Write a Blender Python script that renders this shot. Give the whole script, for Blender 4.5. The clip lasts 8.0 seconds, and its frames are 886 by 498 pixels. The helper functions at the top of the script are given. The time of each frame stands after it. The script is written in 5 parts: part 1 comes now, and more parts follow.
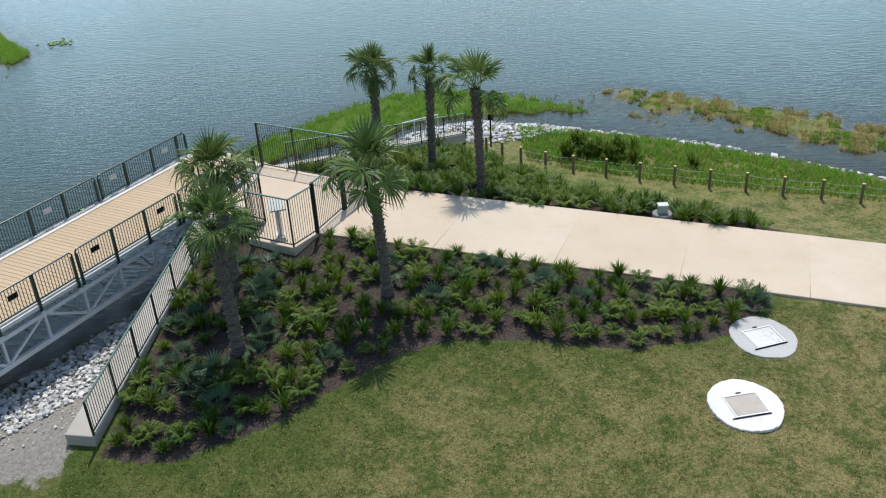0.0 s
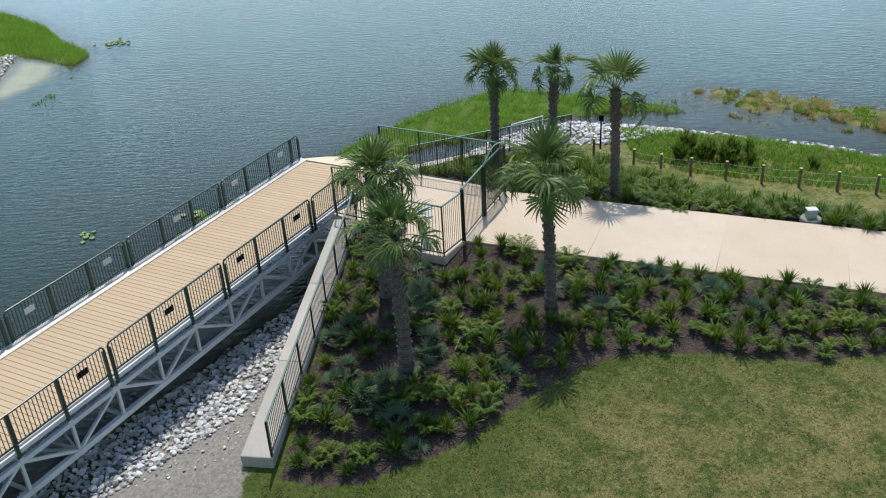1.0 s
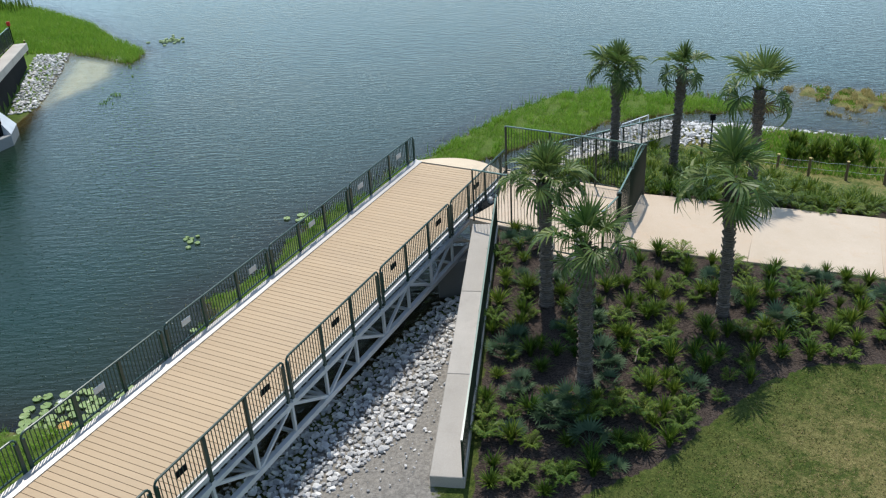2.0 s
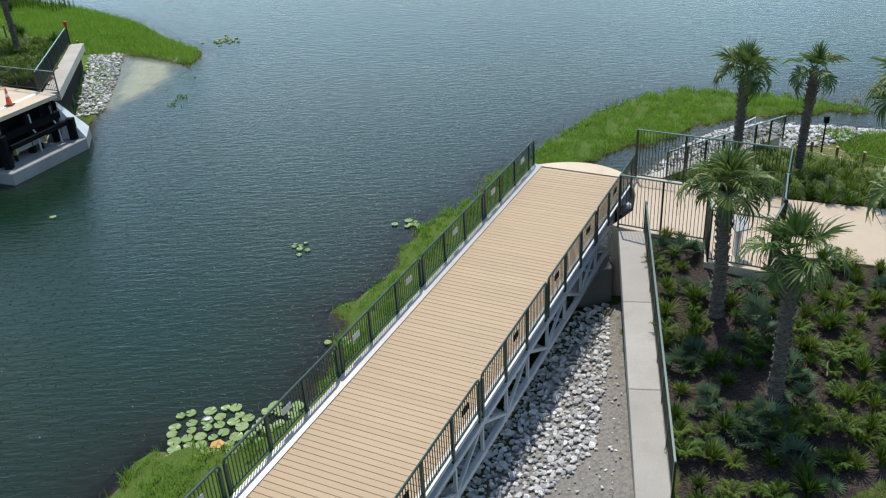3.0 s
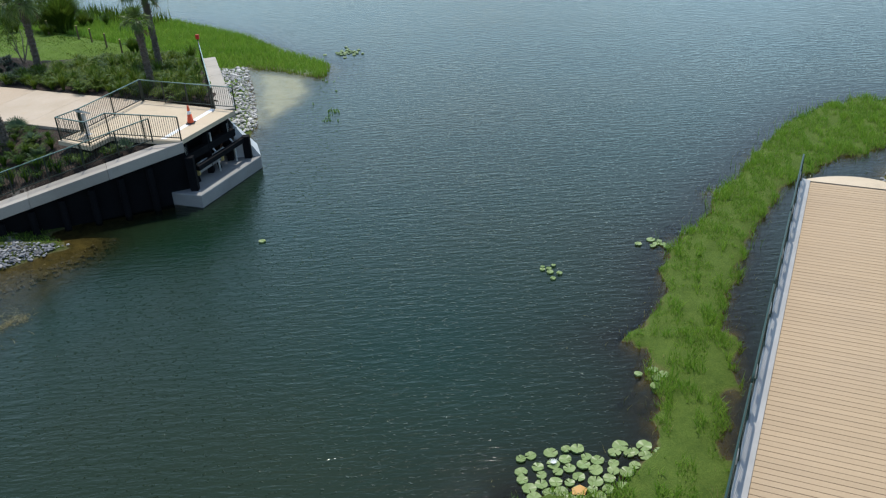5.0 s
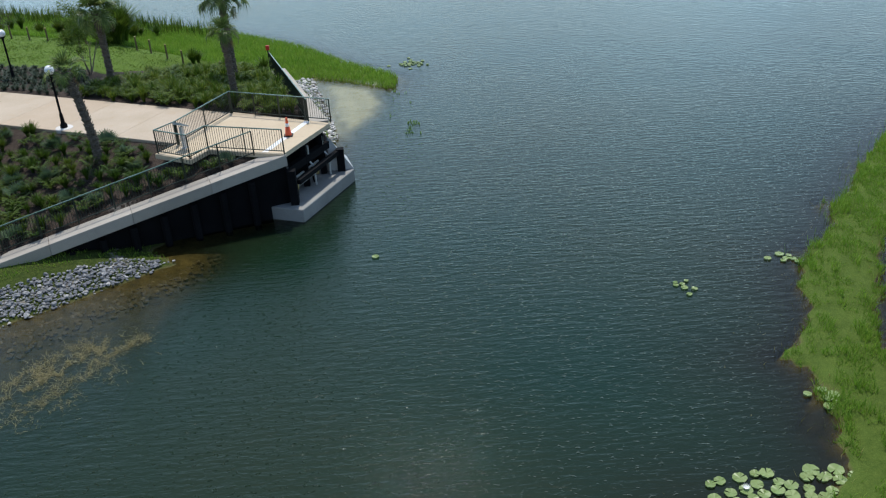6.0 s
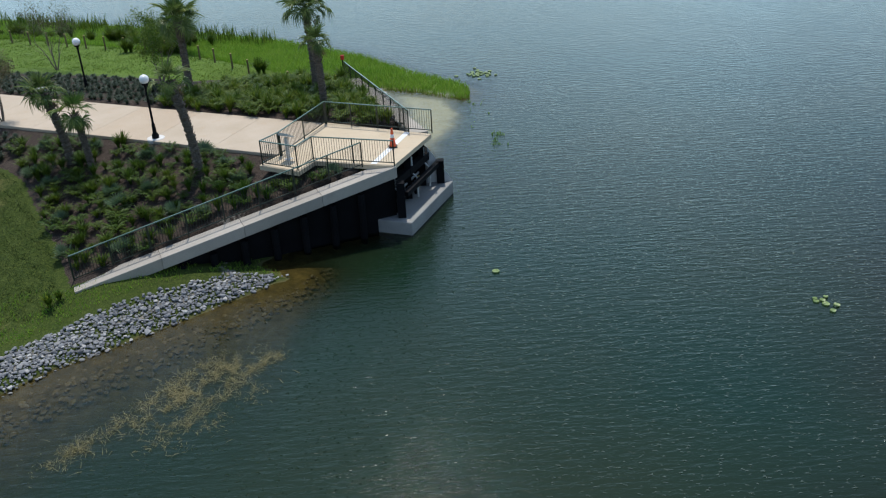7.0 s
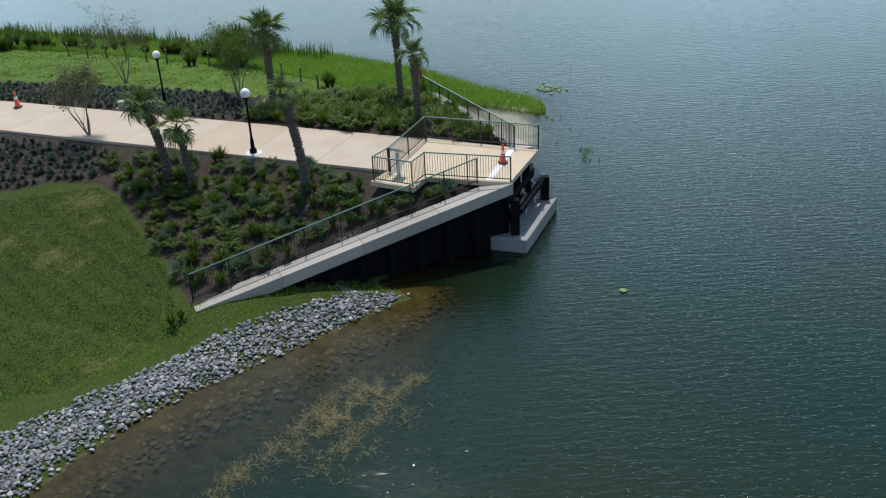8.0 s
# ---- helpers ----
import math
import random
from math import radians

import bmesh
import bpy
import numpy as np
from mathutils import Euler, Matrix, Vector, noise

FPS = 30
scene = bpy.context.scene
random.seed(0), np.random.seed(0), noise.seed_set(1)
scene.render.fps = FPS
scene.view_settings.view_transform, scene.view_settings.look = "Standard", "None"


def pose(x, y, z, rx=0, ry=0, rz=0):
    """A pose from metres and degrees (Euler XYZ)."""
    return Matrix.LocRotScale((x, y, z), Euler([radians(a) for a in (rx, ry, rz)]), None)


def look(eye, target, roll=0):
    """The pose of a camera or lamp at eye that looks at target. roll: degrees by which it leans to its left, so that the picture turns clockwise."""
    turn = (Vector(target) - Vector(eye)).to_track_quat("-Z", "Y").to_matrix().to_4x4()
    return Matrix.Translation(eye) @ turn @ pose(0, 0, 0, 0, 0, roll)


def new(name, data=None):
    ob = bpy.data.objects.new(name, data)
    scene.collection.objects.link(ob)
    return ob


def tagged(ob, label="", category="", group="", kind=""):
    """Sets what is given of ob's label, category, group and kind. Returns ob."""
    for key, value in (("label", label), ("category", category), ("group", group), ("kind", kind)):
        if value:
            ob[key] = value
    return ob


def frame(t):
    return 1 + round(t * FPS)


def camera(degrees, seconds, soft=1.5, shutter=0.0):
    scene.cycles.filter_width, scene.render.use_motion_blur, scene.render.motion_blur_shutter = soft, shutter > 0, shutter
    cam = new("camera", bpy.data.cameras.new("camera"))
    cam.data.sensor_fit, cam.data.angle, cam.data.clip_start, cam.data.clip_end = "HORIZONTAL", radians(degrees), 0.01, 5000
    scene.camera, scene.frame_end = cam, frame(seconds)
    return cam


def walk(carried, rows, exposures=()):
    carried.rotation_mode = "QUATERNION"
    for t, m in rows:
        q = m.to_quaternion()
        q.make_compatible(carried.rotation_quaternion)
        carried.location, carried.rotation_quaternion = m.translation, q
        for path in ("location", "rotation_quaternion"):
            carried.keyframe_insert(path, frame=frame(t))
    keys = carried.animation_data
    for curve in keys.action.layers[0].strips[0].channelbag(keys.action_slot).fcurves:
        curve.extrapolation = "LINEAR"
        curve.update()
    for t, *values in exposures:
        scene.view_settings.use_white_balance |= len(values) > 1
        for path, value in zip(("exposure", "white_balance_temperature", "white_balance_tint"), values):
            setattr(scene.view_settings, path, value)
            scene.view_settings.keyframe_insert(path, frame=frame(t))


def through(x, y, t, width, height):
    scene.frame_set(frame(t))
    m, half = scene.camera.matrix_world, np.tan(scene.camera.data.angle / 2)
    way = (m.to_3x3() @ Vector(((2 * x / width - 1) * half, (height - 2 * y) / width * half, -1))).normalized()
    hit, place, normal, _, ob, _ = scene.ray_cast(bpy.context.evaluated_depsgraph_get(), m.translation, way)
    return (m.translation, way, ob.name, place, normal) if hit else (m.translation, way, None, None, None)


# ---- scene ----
cam = camera(53.0, 8.0, soft=1.2)
PATH = [
    (0, 0.004, 0.014, 16.475, 61.750, 2.965, -0.000),
    (0.5, -2.531, 0.591, 16.489, 61.654, 2.959, -0.158),
    (1, -5.066, 1.169, 16.502, 61.611, 3.093, -0.284),
    (1.5, -7.601, 1.746, 16.516, 61.471, 3.142, -0.579),
    (2.8, -14.192, 3.247, 16.551, 61.250, 2.826, -1.378),
    (3.5, -17.741, 4.055, 16.570, 61.350, 2.905, -2.074),
    (4, -20.276, 4.632, 16.583, 61.453, 2.970, -2.392),
    (4.5, -22.811, 5.209, 16.597, 61.534, 3.031, -2.615),
    (5.8, -29.403, 6.710, 16.632, 62.299, 3.101, -3.370),
    (6.5, -32.952, 7.518, 16.651, 62.677, 2.791, -3.808),
    (7, -35.487, 8.095, 16.664, 63.014, 2.687, -3.974),
    (7.5, -38.022, 8.672, 16.678, 63.373, 2.507, -4.189),
    (8, -40.557, 9.250, 16.691, 63.888, 2.333, -4.360),
]
walk(cam, [(t, pose(x, y, z, a, b, c)) for t, x, y, z, a, b, c in PATH],
     exposures=[(0.0, 0.35), (1.5, 0.33), (3.5, 0.22), (4.5, 0.15), (6.5, 0.0), (8.0, 0.0)])

# ---- light ----
SUN_FROM = Vector((0.0, 0.40, 0.90)).normalized()
world = bpy.data.worlds.new("sky")
scene.world = world
world.use_nodes = True
wn = world.node_tree.nodes
sky = wn.new("ShaderNodeTexSky")
sky.sky_type = 'NISHITA'
sky.sun_disc = False
sky.sun_elevation = math.asin(SUN_FROM.z)
sky.sun_rotation = math.atan2(SUN_FROM.x, SUN_FROM.y)
sky.air_density, sky.dust_density, sky.ozone_density = 1.0, 0.6, 2.5
# broken bright cloud over the blue
sky_way = wn.new("ShaderNodeTexCoord")
sky_map = wn.new("ShaderNodeMapping")
sky_map.inputs["Scale"].default_value = (1.0, 1.0, 2.6)
cloud = wn.new("ShaderNodeTexNoise")
cloud.inputs["Scale"].default_value, cloud.inputs["Detail"].default_value, cloud.inputs["Roughness"].default_value = 2.2, 6.0, 0.6
cover_ramp = wn.new("ShaderNodeValToRGB")
cover_ramp.color_ramp.elements[0].position, cover_ramp.color_ramp.elements[1].position = 0.28, 0.60
cover_ramp.color_ramp.elements[1].color = (0.85, 0.85, 0.85, 1.0)
sky_mix = wn.new("ShaderNodeMix")
sky_mix.data_type = 'RGBA'
sky_mix.inputs[7].default_value = (8.8, 13.0, 15.9, 1.0)
sky_xyz = wn.new("ShaderNodeSeparateXYZ")
low = wn.new("ShaderNodeMapRange")
low.inputs[1].default_value, low.inputs[2].default_value, low.inputs[3].default_value, low.inputs[4].default_value = 0.19, 0.60, 1.0, 0.14
cover_fac = wn.new("ShaderNodeMath")
cover_fac.operation = 'MULTIPLY'
# the cloud is brightest on the sun's side
sunward = wn.new("ShaderNodeMapRange")
sunward.interpolation_type = 'SMOOTHSTEP'
sunward.inputs[1].default_value, sunward.inputs[2].default_value, sunward.inputs[3].default_value, sunward.inputs[4].default_value = -0.8, 0.7, 0.10, 1.0
sun_fac = wn.new("ShaderNodeMath")
sun_fac.operation = 'MULTIPLY'
for a, b in ((sky_way.outputs["Generated"], sky_map.inputs[0]), (sky_map.outputs[0], cloud.inputs["Vector"]), (cloud.outputs["Fac"], cover_ramp.inputs[0]),
             (sky_way.outputs["Generated"], sky_xyz.inputs[0]), (sky_xyz.outputs[2], low.inputs[0]), (low.outputs[0], cover_fac.inputs[0]),
             (cover_ramp.outputs[0], cover_fac.inputs[1]), (sky_xyz.outputs[1], sunward.inputs[0]), (cover_fac.outputs[0], sun_fac.inputs[0]), (sunward.outputs[0], sun_fac.inputs[1]), (sun_fac.outputs[0], sky_mix.inputs[0]), (sky.outputs[0], sky_mix.inputs[6]), (sky_mix.outputs[2], wn["Background"].inputs[0])):
    world.node_tree.links.new(a, b)
wn["Background"].inputs[1].default_value = 0.13
sun_data = bpy.data.lights.new("sun", 'SUN')
sun_data.energy, sun_data.angle, sun_data.color = 3.4, radians(0.5), (1.0, 0.96, 0.90)
sun = new("sun", sun_data)
sun.matrix_world = look(SUN_FROM * 50, (0, 0, 0))


# ---- materials ----
class Nodes:
    def __init__(self, name):
        self.mat = bpy.data.materials.new(name)
        self.mat.use_nodes = True
        self.tree = self.mat.node_tree
        self.bsdf = self.tree.nodes["Principled BSDF"]

    def add(self, kind, **inputs):
        n = self.tree.nodes.new(kind)
        for k, v in inputs.items():
            self.put(n.inputs[k.replace("_", " ")], v)
        return n

    def put(self, socket, v):
        if isinstance(v, bpy.types.NodeSocket):
            self.tree.links.new(v, socket)
        elif isinstance(v, (tuple, list)) and len(v) == 3 and socket.type == 'RGBA':
            socket.default_value = (*v, 1.0)
        else:
            socket.default_value = v

    def coords(self, scale=(1, 1, 1), turn=0.0, local=False):
        g = self.add("ShaderNodeTexCoord").outputs["Object"] if local else self.add("ShaderNodeNewGeometry").outputs["Position"]
        m = self.add("ShaderNodeMapping", Vector=g, Scale=scale, Rotation=(0, 0, turn))
        return m.outputs[0]

    def noise(self, scale, detail=4.0, rough=0.55, vec=None, distort=0.0):
        n = self.add("ShaderNodeTexNoise", Scale=scale, Detail=detail, Roughness=rough, Distortion=distort)
        self.put(n.inputs["Vector"], vec if vec is not None else self.coords())
        return n.outputs["Fac"]

    def ramp(self, fac, stops):
        n = self.add("ShaderNodeValToRGB", Fac=fac)
        el = n.color_ramp.elements
        while len(el) < len(stops):
            el.new(0.5)
        for e, (p, c) in zip(el, stops):
            e.position = p
            e.color = (*c, 1.0) if isinstance(c, (tuple, list)) else (c, c, c, 1.0)
        return n.outputs[0]

    def mix(self, fac, a, b, mode='MIX'):
        n = self.add("ShaderNodeMix")
        n.data_type, n.blend_type = 'RGBA', mode
        self.put(n.inputs[0], fac)
        self.put(n.inputs[6], a)
        self.put(n.inputs[7], b)
        return n.outputs[2]

    def maths(self, op, a, b=0.0, c=0.0):
        n = self.add("ShaderNodeMath")
        n.operation = op
        for s, v in zip(n.inputs, (a, b, c)):
            self.put(s, v)
        return n.outputs[0]

    def attr(self, name):
        n = self.add("ShaderNodeAttribute")
        n.attribute_name = name
        return n.outputs["Fac"]

    def bump(self, height, strength=0.4, distance=0.02, normal=None):
        n = self.add("ShaderNodeBump", Height=height, Strength=strength, Distance=distance)
        if normal is not None:
            self.put(n.inputs["Normal"], normal)
        return n.outputs[0]

    def finish(self, colour=None, rough=None, metal=None, normal=None, spec=None):
        for k, v in (("Base Color", colour), ("Roughness", rough), ("Metallic", metal), ("Normal", normal), ("Specular IOR Level", spec)):
            if v is not None:
                self.put(self.bsdf.inputs[k], v)
        return self.mat


def concrete(name, a, b, stain=(0.2, 0.17, 0.13), amount=0.35):
    n = Nodes(name)
    big = n.noise(0.55, 5, 0.6)
    fine = n.noise(45.0, 3, 0.6)
    col = n.mix(n.ramp(big, [(0.3, 0.0), (0.7, 1.0)]), a, b)
    col = n.mix(n.maths('MULTIPLY', n.ramp(n.noise(1.7, 6, 0.7), [(0.55, 0.0), (0.8, 1.0)]), amount), col, stain)
    ob = n.add("ShaderNodeObjectInfo").outputs["Random"]
    col = n.mix(n.maths('MULTIPLY', n.ramp(ob, [(0.35, 0.0), (0.9, 1.0)]), amount * 0.9), col, tuple(0.55 * p + 0.45 * q for p, q in zip(a, stain)))
    col = n.mix(0.25, col, n.ramp(fine, [(0.3, 0.3), (0.7, 0.7)]), 'OVERLAY')
    return n.finish(col, 0.85, normal=n.bump(fine, 0.25, 0.01))


def painted(name, colour, rough=0.4, metal=0.0, worn=(0.12, 0.1, 0.08), shine=0.5):
    n = Nodes(name)
    w = n.ramp(n.noise(6.0, 6, 0.7), [(0.62, 0.0), (0.75, 0.6)])
    v = n.mix(n.ramp(n.noise(1.3), [(0.3, 0.0), (0.7, 0.3)]), colour, tuple(min(1, c * 1.7 + 0.01) for c in colour))
    return n.finish(n.mix(w, v, worn), rough, metal, n.bump(n.noise(80.0), 0.1, 0.003), shine)


def leaf(name, stops, rough=0.45, through=0.25, shine=0.22):
    n = Nodes(name)
    isl = n.add("ShaderNodeNewGeometry").outputs["Random Per Island"]
    obj = n.add("ShaderNodeObjectInfo").outputs["Random"]
    mixed = n.maths('ADD', n.maths('MULTIPLY', isl, 0.65), n.maths('MULTIPLY', obj, 0.35))
    col = n.ramp(mixed, stops)
    col = n.mix(n.ramp(n.noise(0.6), [(0.35, 0.0), (0.75, 0.45)]), col, stops[-1][1])
    n.finish(col, rough, spec=shine)
    tr = n.add("ShaderNodeBsdfTranslucent", Color=col)
    mx = n.add("ShaderNodeMixShader")
    n.put(mx.inputs[0], through)
    n.put(mx.inputs[1], n.bsdf.outputs[0])
    n.put(mx.inputs[2], tr.outputs[0])
    n.put(n.tree.nodes["Material Output"].inputs["Surface"], mx.outputs[0])
    return n.mat


def rock_material(name, stops):
    n = Nodes(name)
    isl = n.add("ShaderNodeNewGeometry").outputs["Random Per Island"]
    obj = n.add("ShaderNodeObjectInfo").outputs["Random"]
    r = n.maths('FRACT', n.maths('ADD', isl, n.maths('MULTIPLY', obj, 7.3)))
    col = n.ramp(r, stops)
    dirt = n.ramp(n.noise(5.0, 6, 0.7), [(0.5, 0.0), (0.75, 0.6)])
    col = n.mix(dirt, col, (0.22, 0.19, 0.15))
    z = n.add("ShaderNodeSeparateXYZ", Vector=n.add("ShaderNodeNewGeometry").outputs["Position"]).outputs[2]
    wet = n.ramp(n.maths('MULTIPLY_ADD', z, 2.2, 0.5), [(0.45, 1.0), (0.62, 0.0)])
    col = n.mix(wet, col, n.mix(0.7, col, (0.19, 0.135, 0.05)))
    return n.finish(col, 0.85, normal=n.bump(n.noise(14.0, 6, 0.65), 0.6, 0.04))


def ground_material():
    n = Nodes("ground_cover")
    fine = n.noise(14.0, 5, 0.7)
    blade = n.noise(60.0, 4, 0.7)
    mid = n.noise(1.1, 6, 0.65)
    big = n.noise(0.16, 4, 0.6)
    grain = n.maths('ADD', n.maths('MULTIPLY', fine, 0.5), n.maths('MULTIPLY', blade, 0.5))
    green = n.ramp(grain, [(0.36, (0.014, 0.030, 0.006)), (0.5, (0.042, 0.070, 0.010)), (0.64, (0.115, 0.15, 0.026))])
    straw = n.ramp(grain, [(0.34, (0.070, 0.058, 0.028)), (0.5, (0.215, 0.165, 0.070)), (0.66, (0.42, 0.335, 0.165))])
    patch = n.noise(5.5, 6, 0.75)
    mottle = n.maths('ADD', n.maths('MULTIPLY', mid, 0.5), n.maths('MULTIPLY', patch, 0.5))
    dry = n.maths('MULTIPLY', n.ramp(mottle, [(0.43, 0.1), (0.55, 1.0)]), n.attr("dry"))
    green = n.mix(n.ramp(patch, [(0.35, 0.6), (0.6, 0.0)]), green, (0.014, 0.030, 0.006))
    lawn = n.mix(dry, green, straw)
    lawn = n.mix(n.ramp(big, [(0.35, 0.0), (0.7, 0.15)]), lawn, (0.075, 0.095, 0.026))
    lawn = n.mix(n.maths('MULTIPLY', n.attr("lush"), n.ramp(mid, [(0.3, 0.55), (0.7, 1.0)])), lawn, n.mix(fine, (0.075, 0.15, 0.018), (0.17, 0.26, 0.045)))
    lawn = n.mix(n.maths('MULTIPLY', n.ramp(blade, [(0.3, 1.0), (0.5, 0.0)]), 0.25), lawn, (0.025, 0.035, 0.012))
    chip = n.add("ShaderNodeTexVoronoi", Scale=24.0, Vector=n.coords((1, 1.7, 1), 0.4)).outputs["Color"]
    mulch = n.mix(n.add("ShaderNodeSeparateColor", Color=chip).outputs[0], (0.022, 0.017, 0.014), (0.090, 0.069, 0.057))
    mulch = n.mix(n.ramp(n.noise(2.5, 5, 0.7), [(0.5, 0.0), (0.75, 0.5)]), mulch, (0.10, 0.08, 0.068))
    litter = n.noise(21.0, 2, 0.5, n.coords((1.0, 2.2, 1.0), 1.1))
    mulch = n.mix(n.ramp(litter, [(0.70, 0.0), (0.75, 0.8)]), mulch, (0.27, 0.22, 0.17))
    edge = n.maths('ADD', n.attr("bed"), n.maths('MULTIPLY', n.maths('SUBTRACT', n.noise(3.0, 5), 0.5), 0.5))
    col = n.mix(n.ramp(n.maths('MULTIPLY_ADD', edge, 2.5, 0.5), [(0.45, 0.0), (0.55, 1.0)]), lawn, mulch)
    sand = n.ramp(n.noise(9.0, 6, 0.7), [(0.3, (0.15, 0.138, 0.12)), (0.7, (0.34, 0.315, 0.275))])
    bare = n.maths('ADD', n.attr("bare"), n.maths('MULTIPLY', n.maths('SUBTRACT', n.noise(1.8, 6, 0.7), 0.5), 1.2))
    col = n.mix(n.ramp(n.maths('MULTIPLY_ADD', bare, 1.2, 0.3), [(0.45, 0.0), (0.6, 1.0)]), col, sand)
    z = n.add("ShaderNodeSeparateXYZ", Vector=n.add("ShaderNodeNewGeometry").outputs["Position"]).outputs[2]
    mud = n.ramp(n.noise(2.2, 6, 0.7), [(0.3, (0.06, 0.052, 0.026)), (0.7, (0.20, 0.160, 0.075))])
    col = n.mix(n.ramp(n.maths('MULTIPLY_ADD', z, 2.5, 0.5), [(0.45, 1.0), (0.62, 0.0)]), col, mud)
    # pale sand bed, whitened further: a cloud's reflection put into its colour
    col = n.mix(n.attr("silt_sheen"), col, n.ramp(n.noise(1.2, 5, 0.6), [(0.3, (0.58, 0.57, 0.54)), (0.7, (0.76, 0.75, 0.72))]))
    h = n.maths('ADD', n.maths('MULTIPLY', fine, 0.7), n.maths('MULTIPLY', blade, 0.3))
    return n.finish(col, 0.95, normal=n.bump(h, 0.9, 0.06), spec=0.15)


def water_material():
    n = Nodes("lake_water")
    vec = n.coords((0.60, 2.3, 1.0), 0.14)
    w1 = n.noise(1.9, 3, 0.55, vec, 0.3)
    w2 = n.noise(4.6, 3, 0.6, n.coords((0.8, 2.0, 1.0), -0.12), 0.4)
    w3 = n.noise(0.12, 3, 0.5)
    calm = n.maths('MULTIPLY', n.ramp(w3, [(0.3, 0.75), (0.7, 1.0)]), n.attr("open"))
    chop = n.maths('MULTIPLY', n.noise(12.0, 2, 0.5, n.coords((1.0, 1.7, 1.0), 0.1)), 0.09)
    h = n.maths('MULTIPLY', n.maths('ADD', n.maths('ADD', w1, chop), n.maths('MULTIPLY', w2, 0.38)), calm)
    peak = n.ramp(n.noise(5.0, 1, 0.4, n.coords((1.0, 1.6, 1.0), 0.3)), [(0.66, 0.0), (0.74, 0.62)])
    h = n.maths('ADD', h, n.maths('MULTIPLY', peak, calm))
    nrm = n.bump(h, 1.0, 0.037)
    deep = n.ramp(n.noise(0.07, 4, 0.5), [(0.35, (0.0034, 0.0220, 0.0128)), (0.65, (0.0115, 0.0235, 0.0102))])
    deep = n.mix(n.ramp(n.attr("open"), [(0.62, 0.0), (0.97, 1.0)]), (0.0105, 0.0115, 0.0045), deep)
    n.finish(deep, 0.05, normal=nrm)
    n.bsdf.inputs["IOR"].default_value = 1.333
    clear = n.add("ShaderNodeBsdfTransparent", Color=(0.76, 0.74, 0.56))
    gloss = n.add("ShaderNodeBsdfGlossy", Roughness=0.06, Normal=nrm)
    fres = n.add("ShaderNodeFresnel", IOR=1.333, Normal=nrm)
    see = n.add("ShaderNodeMixShader")
    n.put(see.inputs[0], fres.outputs[0])
    n.put(see.inputs[1], clear.outputs[0])
    n.put(see.inputs[2], gloss.outputs[0])
    mx = n.add("ShaderNodeMixShader")
    n.put(mx.inputs[0], n.ramp(n.attr("depth"), [(0.0, 0.05), (0.13, 0.40), (0.32, 0.86), (0.55, 1.0)]))
    n.put(mx.inputs[1], see.outputs[0])
    n.put(mx.inputs[2], n.bsdf.outputs[0])
    n.put(n.tree.nodes["Material Output"].inputs["Surface"], mx.outputs[0])
    return n.mat


def plank_material():
    n = Nodes("composite_decking")
    ob = n.add("ShaderNodeObjectInfo").outputs["Random"]
    grain = n.noise(6.0, 6, 0.65, n.coords((1.0, 14.0, 1.0), -0.469))
    col = n.ramp(ob, [(0.0, (0.42, 0.305, 0.185)), (1.0, (0.46, 0.335, 0.205))])
    col = n.mix(n.ramp(grain, [(0.35, 0.0), (0.7, 0.25)]), col, (0.36, 0.26, 0.155))
    col = n.mix(n.ramp(n.noise(0.5, 4), [(0.45, 0.0), (0.8, 0.35)]), col, (0.36, 0.27, 0.18))
    return n.finish(col, 0.75, normal=n.bump(grain, 0.2, 0.006))


def trunk_material():
    n = Nodes("palm_bark")
    ring = n.add("ShaderNodeTexWave", Scale=5.0, Distortion=6.0, Detail=4.0, Vector=n.coords((0.4, 0.4, 1.0)))
    ring.bands_direction = 'Z'
    f = n.noise(9.0, 6, 0.75)
    col = n.mix(ring.outputs["Fac"], (0.050, 0.040, 0.032), (0.16, 0.132, 0.105))
    col = n.mix(n.ramp(f, [(0.35, 0.0), (0.75, 0.55)]), col, (0.26, 0.22, 0.18))
    return n.finish(col, 0.95, normal=n.bump(f, 1.0, 0.08))


M_GROUND, M_WATER, M_PLANK, M_BARK = ground_material(), water_material(), plank_material(), trunk_material()
M_ROCK = rock_material("riprap_limestone", [(0.0, (0.26, 0.26, 0.26)), (0.35, (0.43, 0.425, 0.41)), (0.75, (0.60, 0.585, 0.56)), (1.0, (0.76, 0.74, 0.70))])
M_GREYROCK = rock_material("riprap_grey_stone", [(0.0, (0.12, 0.125, 0.135)), (0.4, (0.19, 0.20, 0.215)), (0.75, (0.26, 0.265, 0.27)), (1.0, (0.48, 0.47, 0.45))])
M_WALK = concrete("walk_concrete", (0.455, 0.368, 0.27), (0.53, 0.44, 0.34), (0.48, 0.31, 0.18), 0.5)
M_WALL = concrete("wall_concrete", (0.36, 0.33, 0.285), (0.46, 0.42, 0.365))
M_PIER = concrete("pier_concrete", (0.22, 0.22, 0.21), (0.31, 0.31, 0.295))
M_COVER = concrete("cover_concrete", (0.56, 0.54, 0.51), (0.72, 0.70, 0.67), (0.40, 0.36, 0.30), 0.5)
M_GREYCOVER = concrete("worn_cover_concrete", (0.46, 0.45, 0.43), (0.70, 0.69, 0.66), (0.26, 0.25, 0.23), 0.9)
M_HATCH = concrete("dusty_hatch_steel", (0.34, 0.29, 0.24), (0.44, 0.39, 0.34), (0.22, 0.18, 0.14), 0.6)
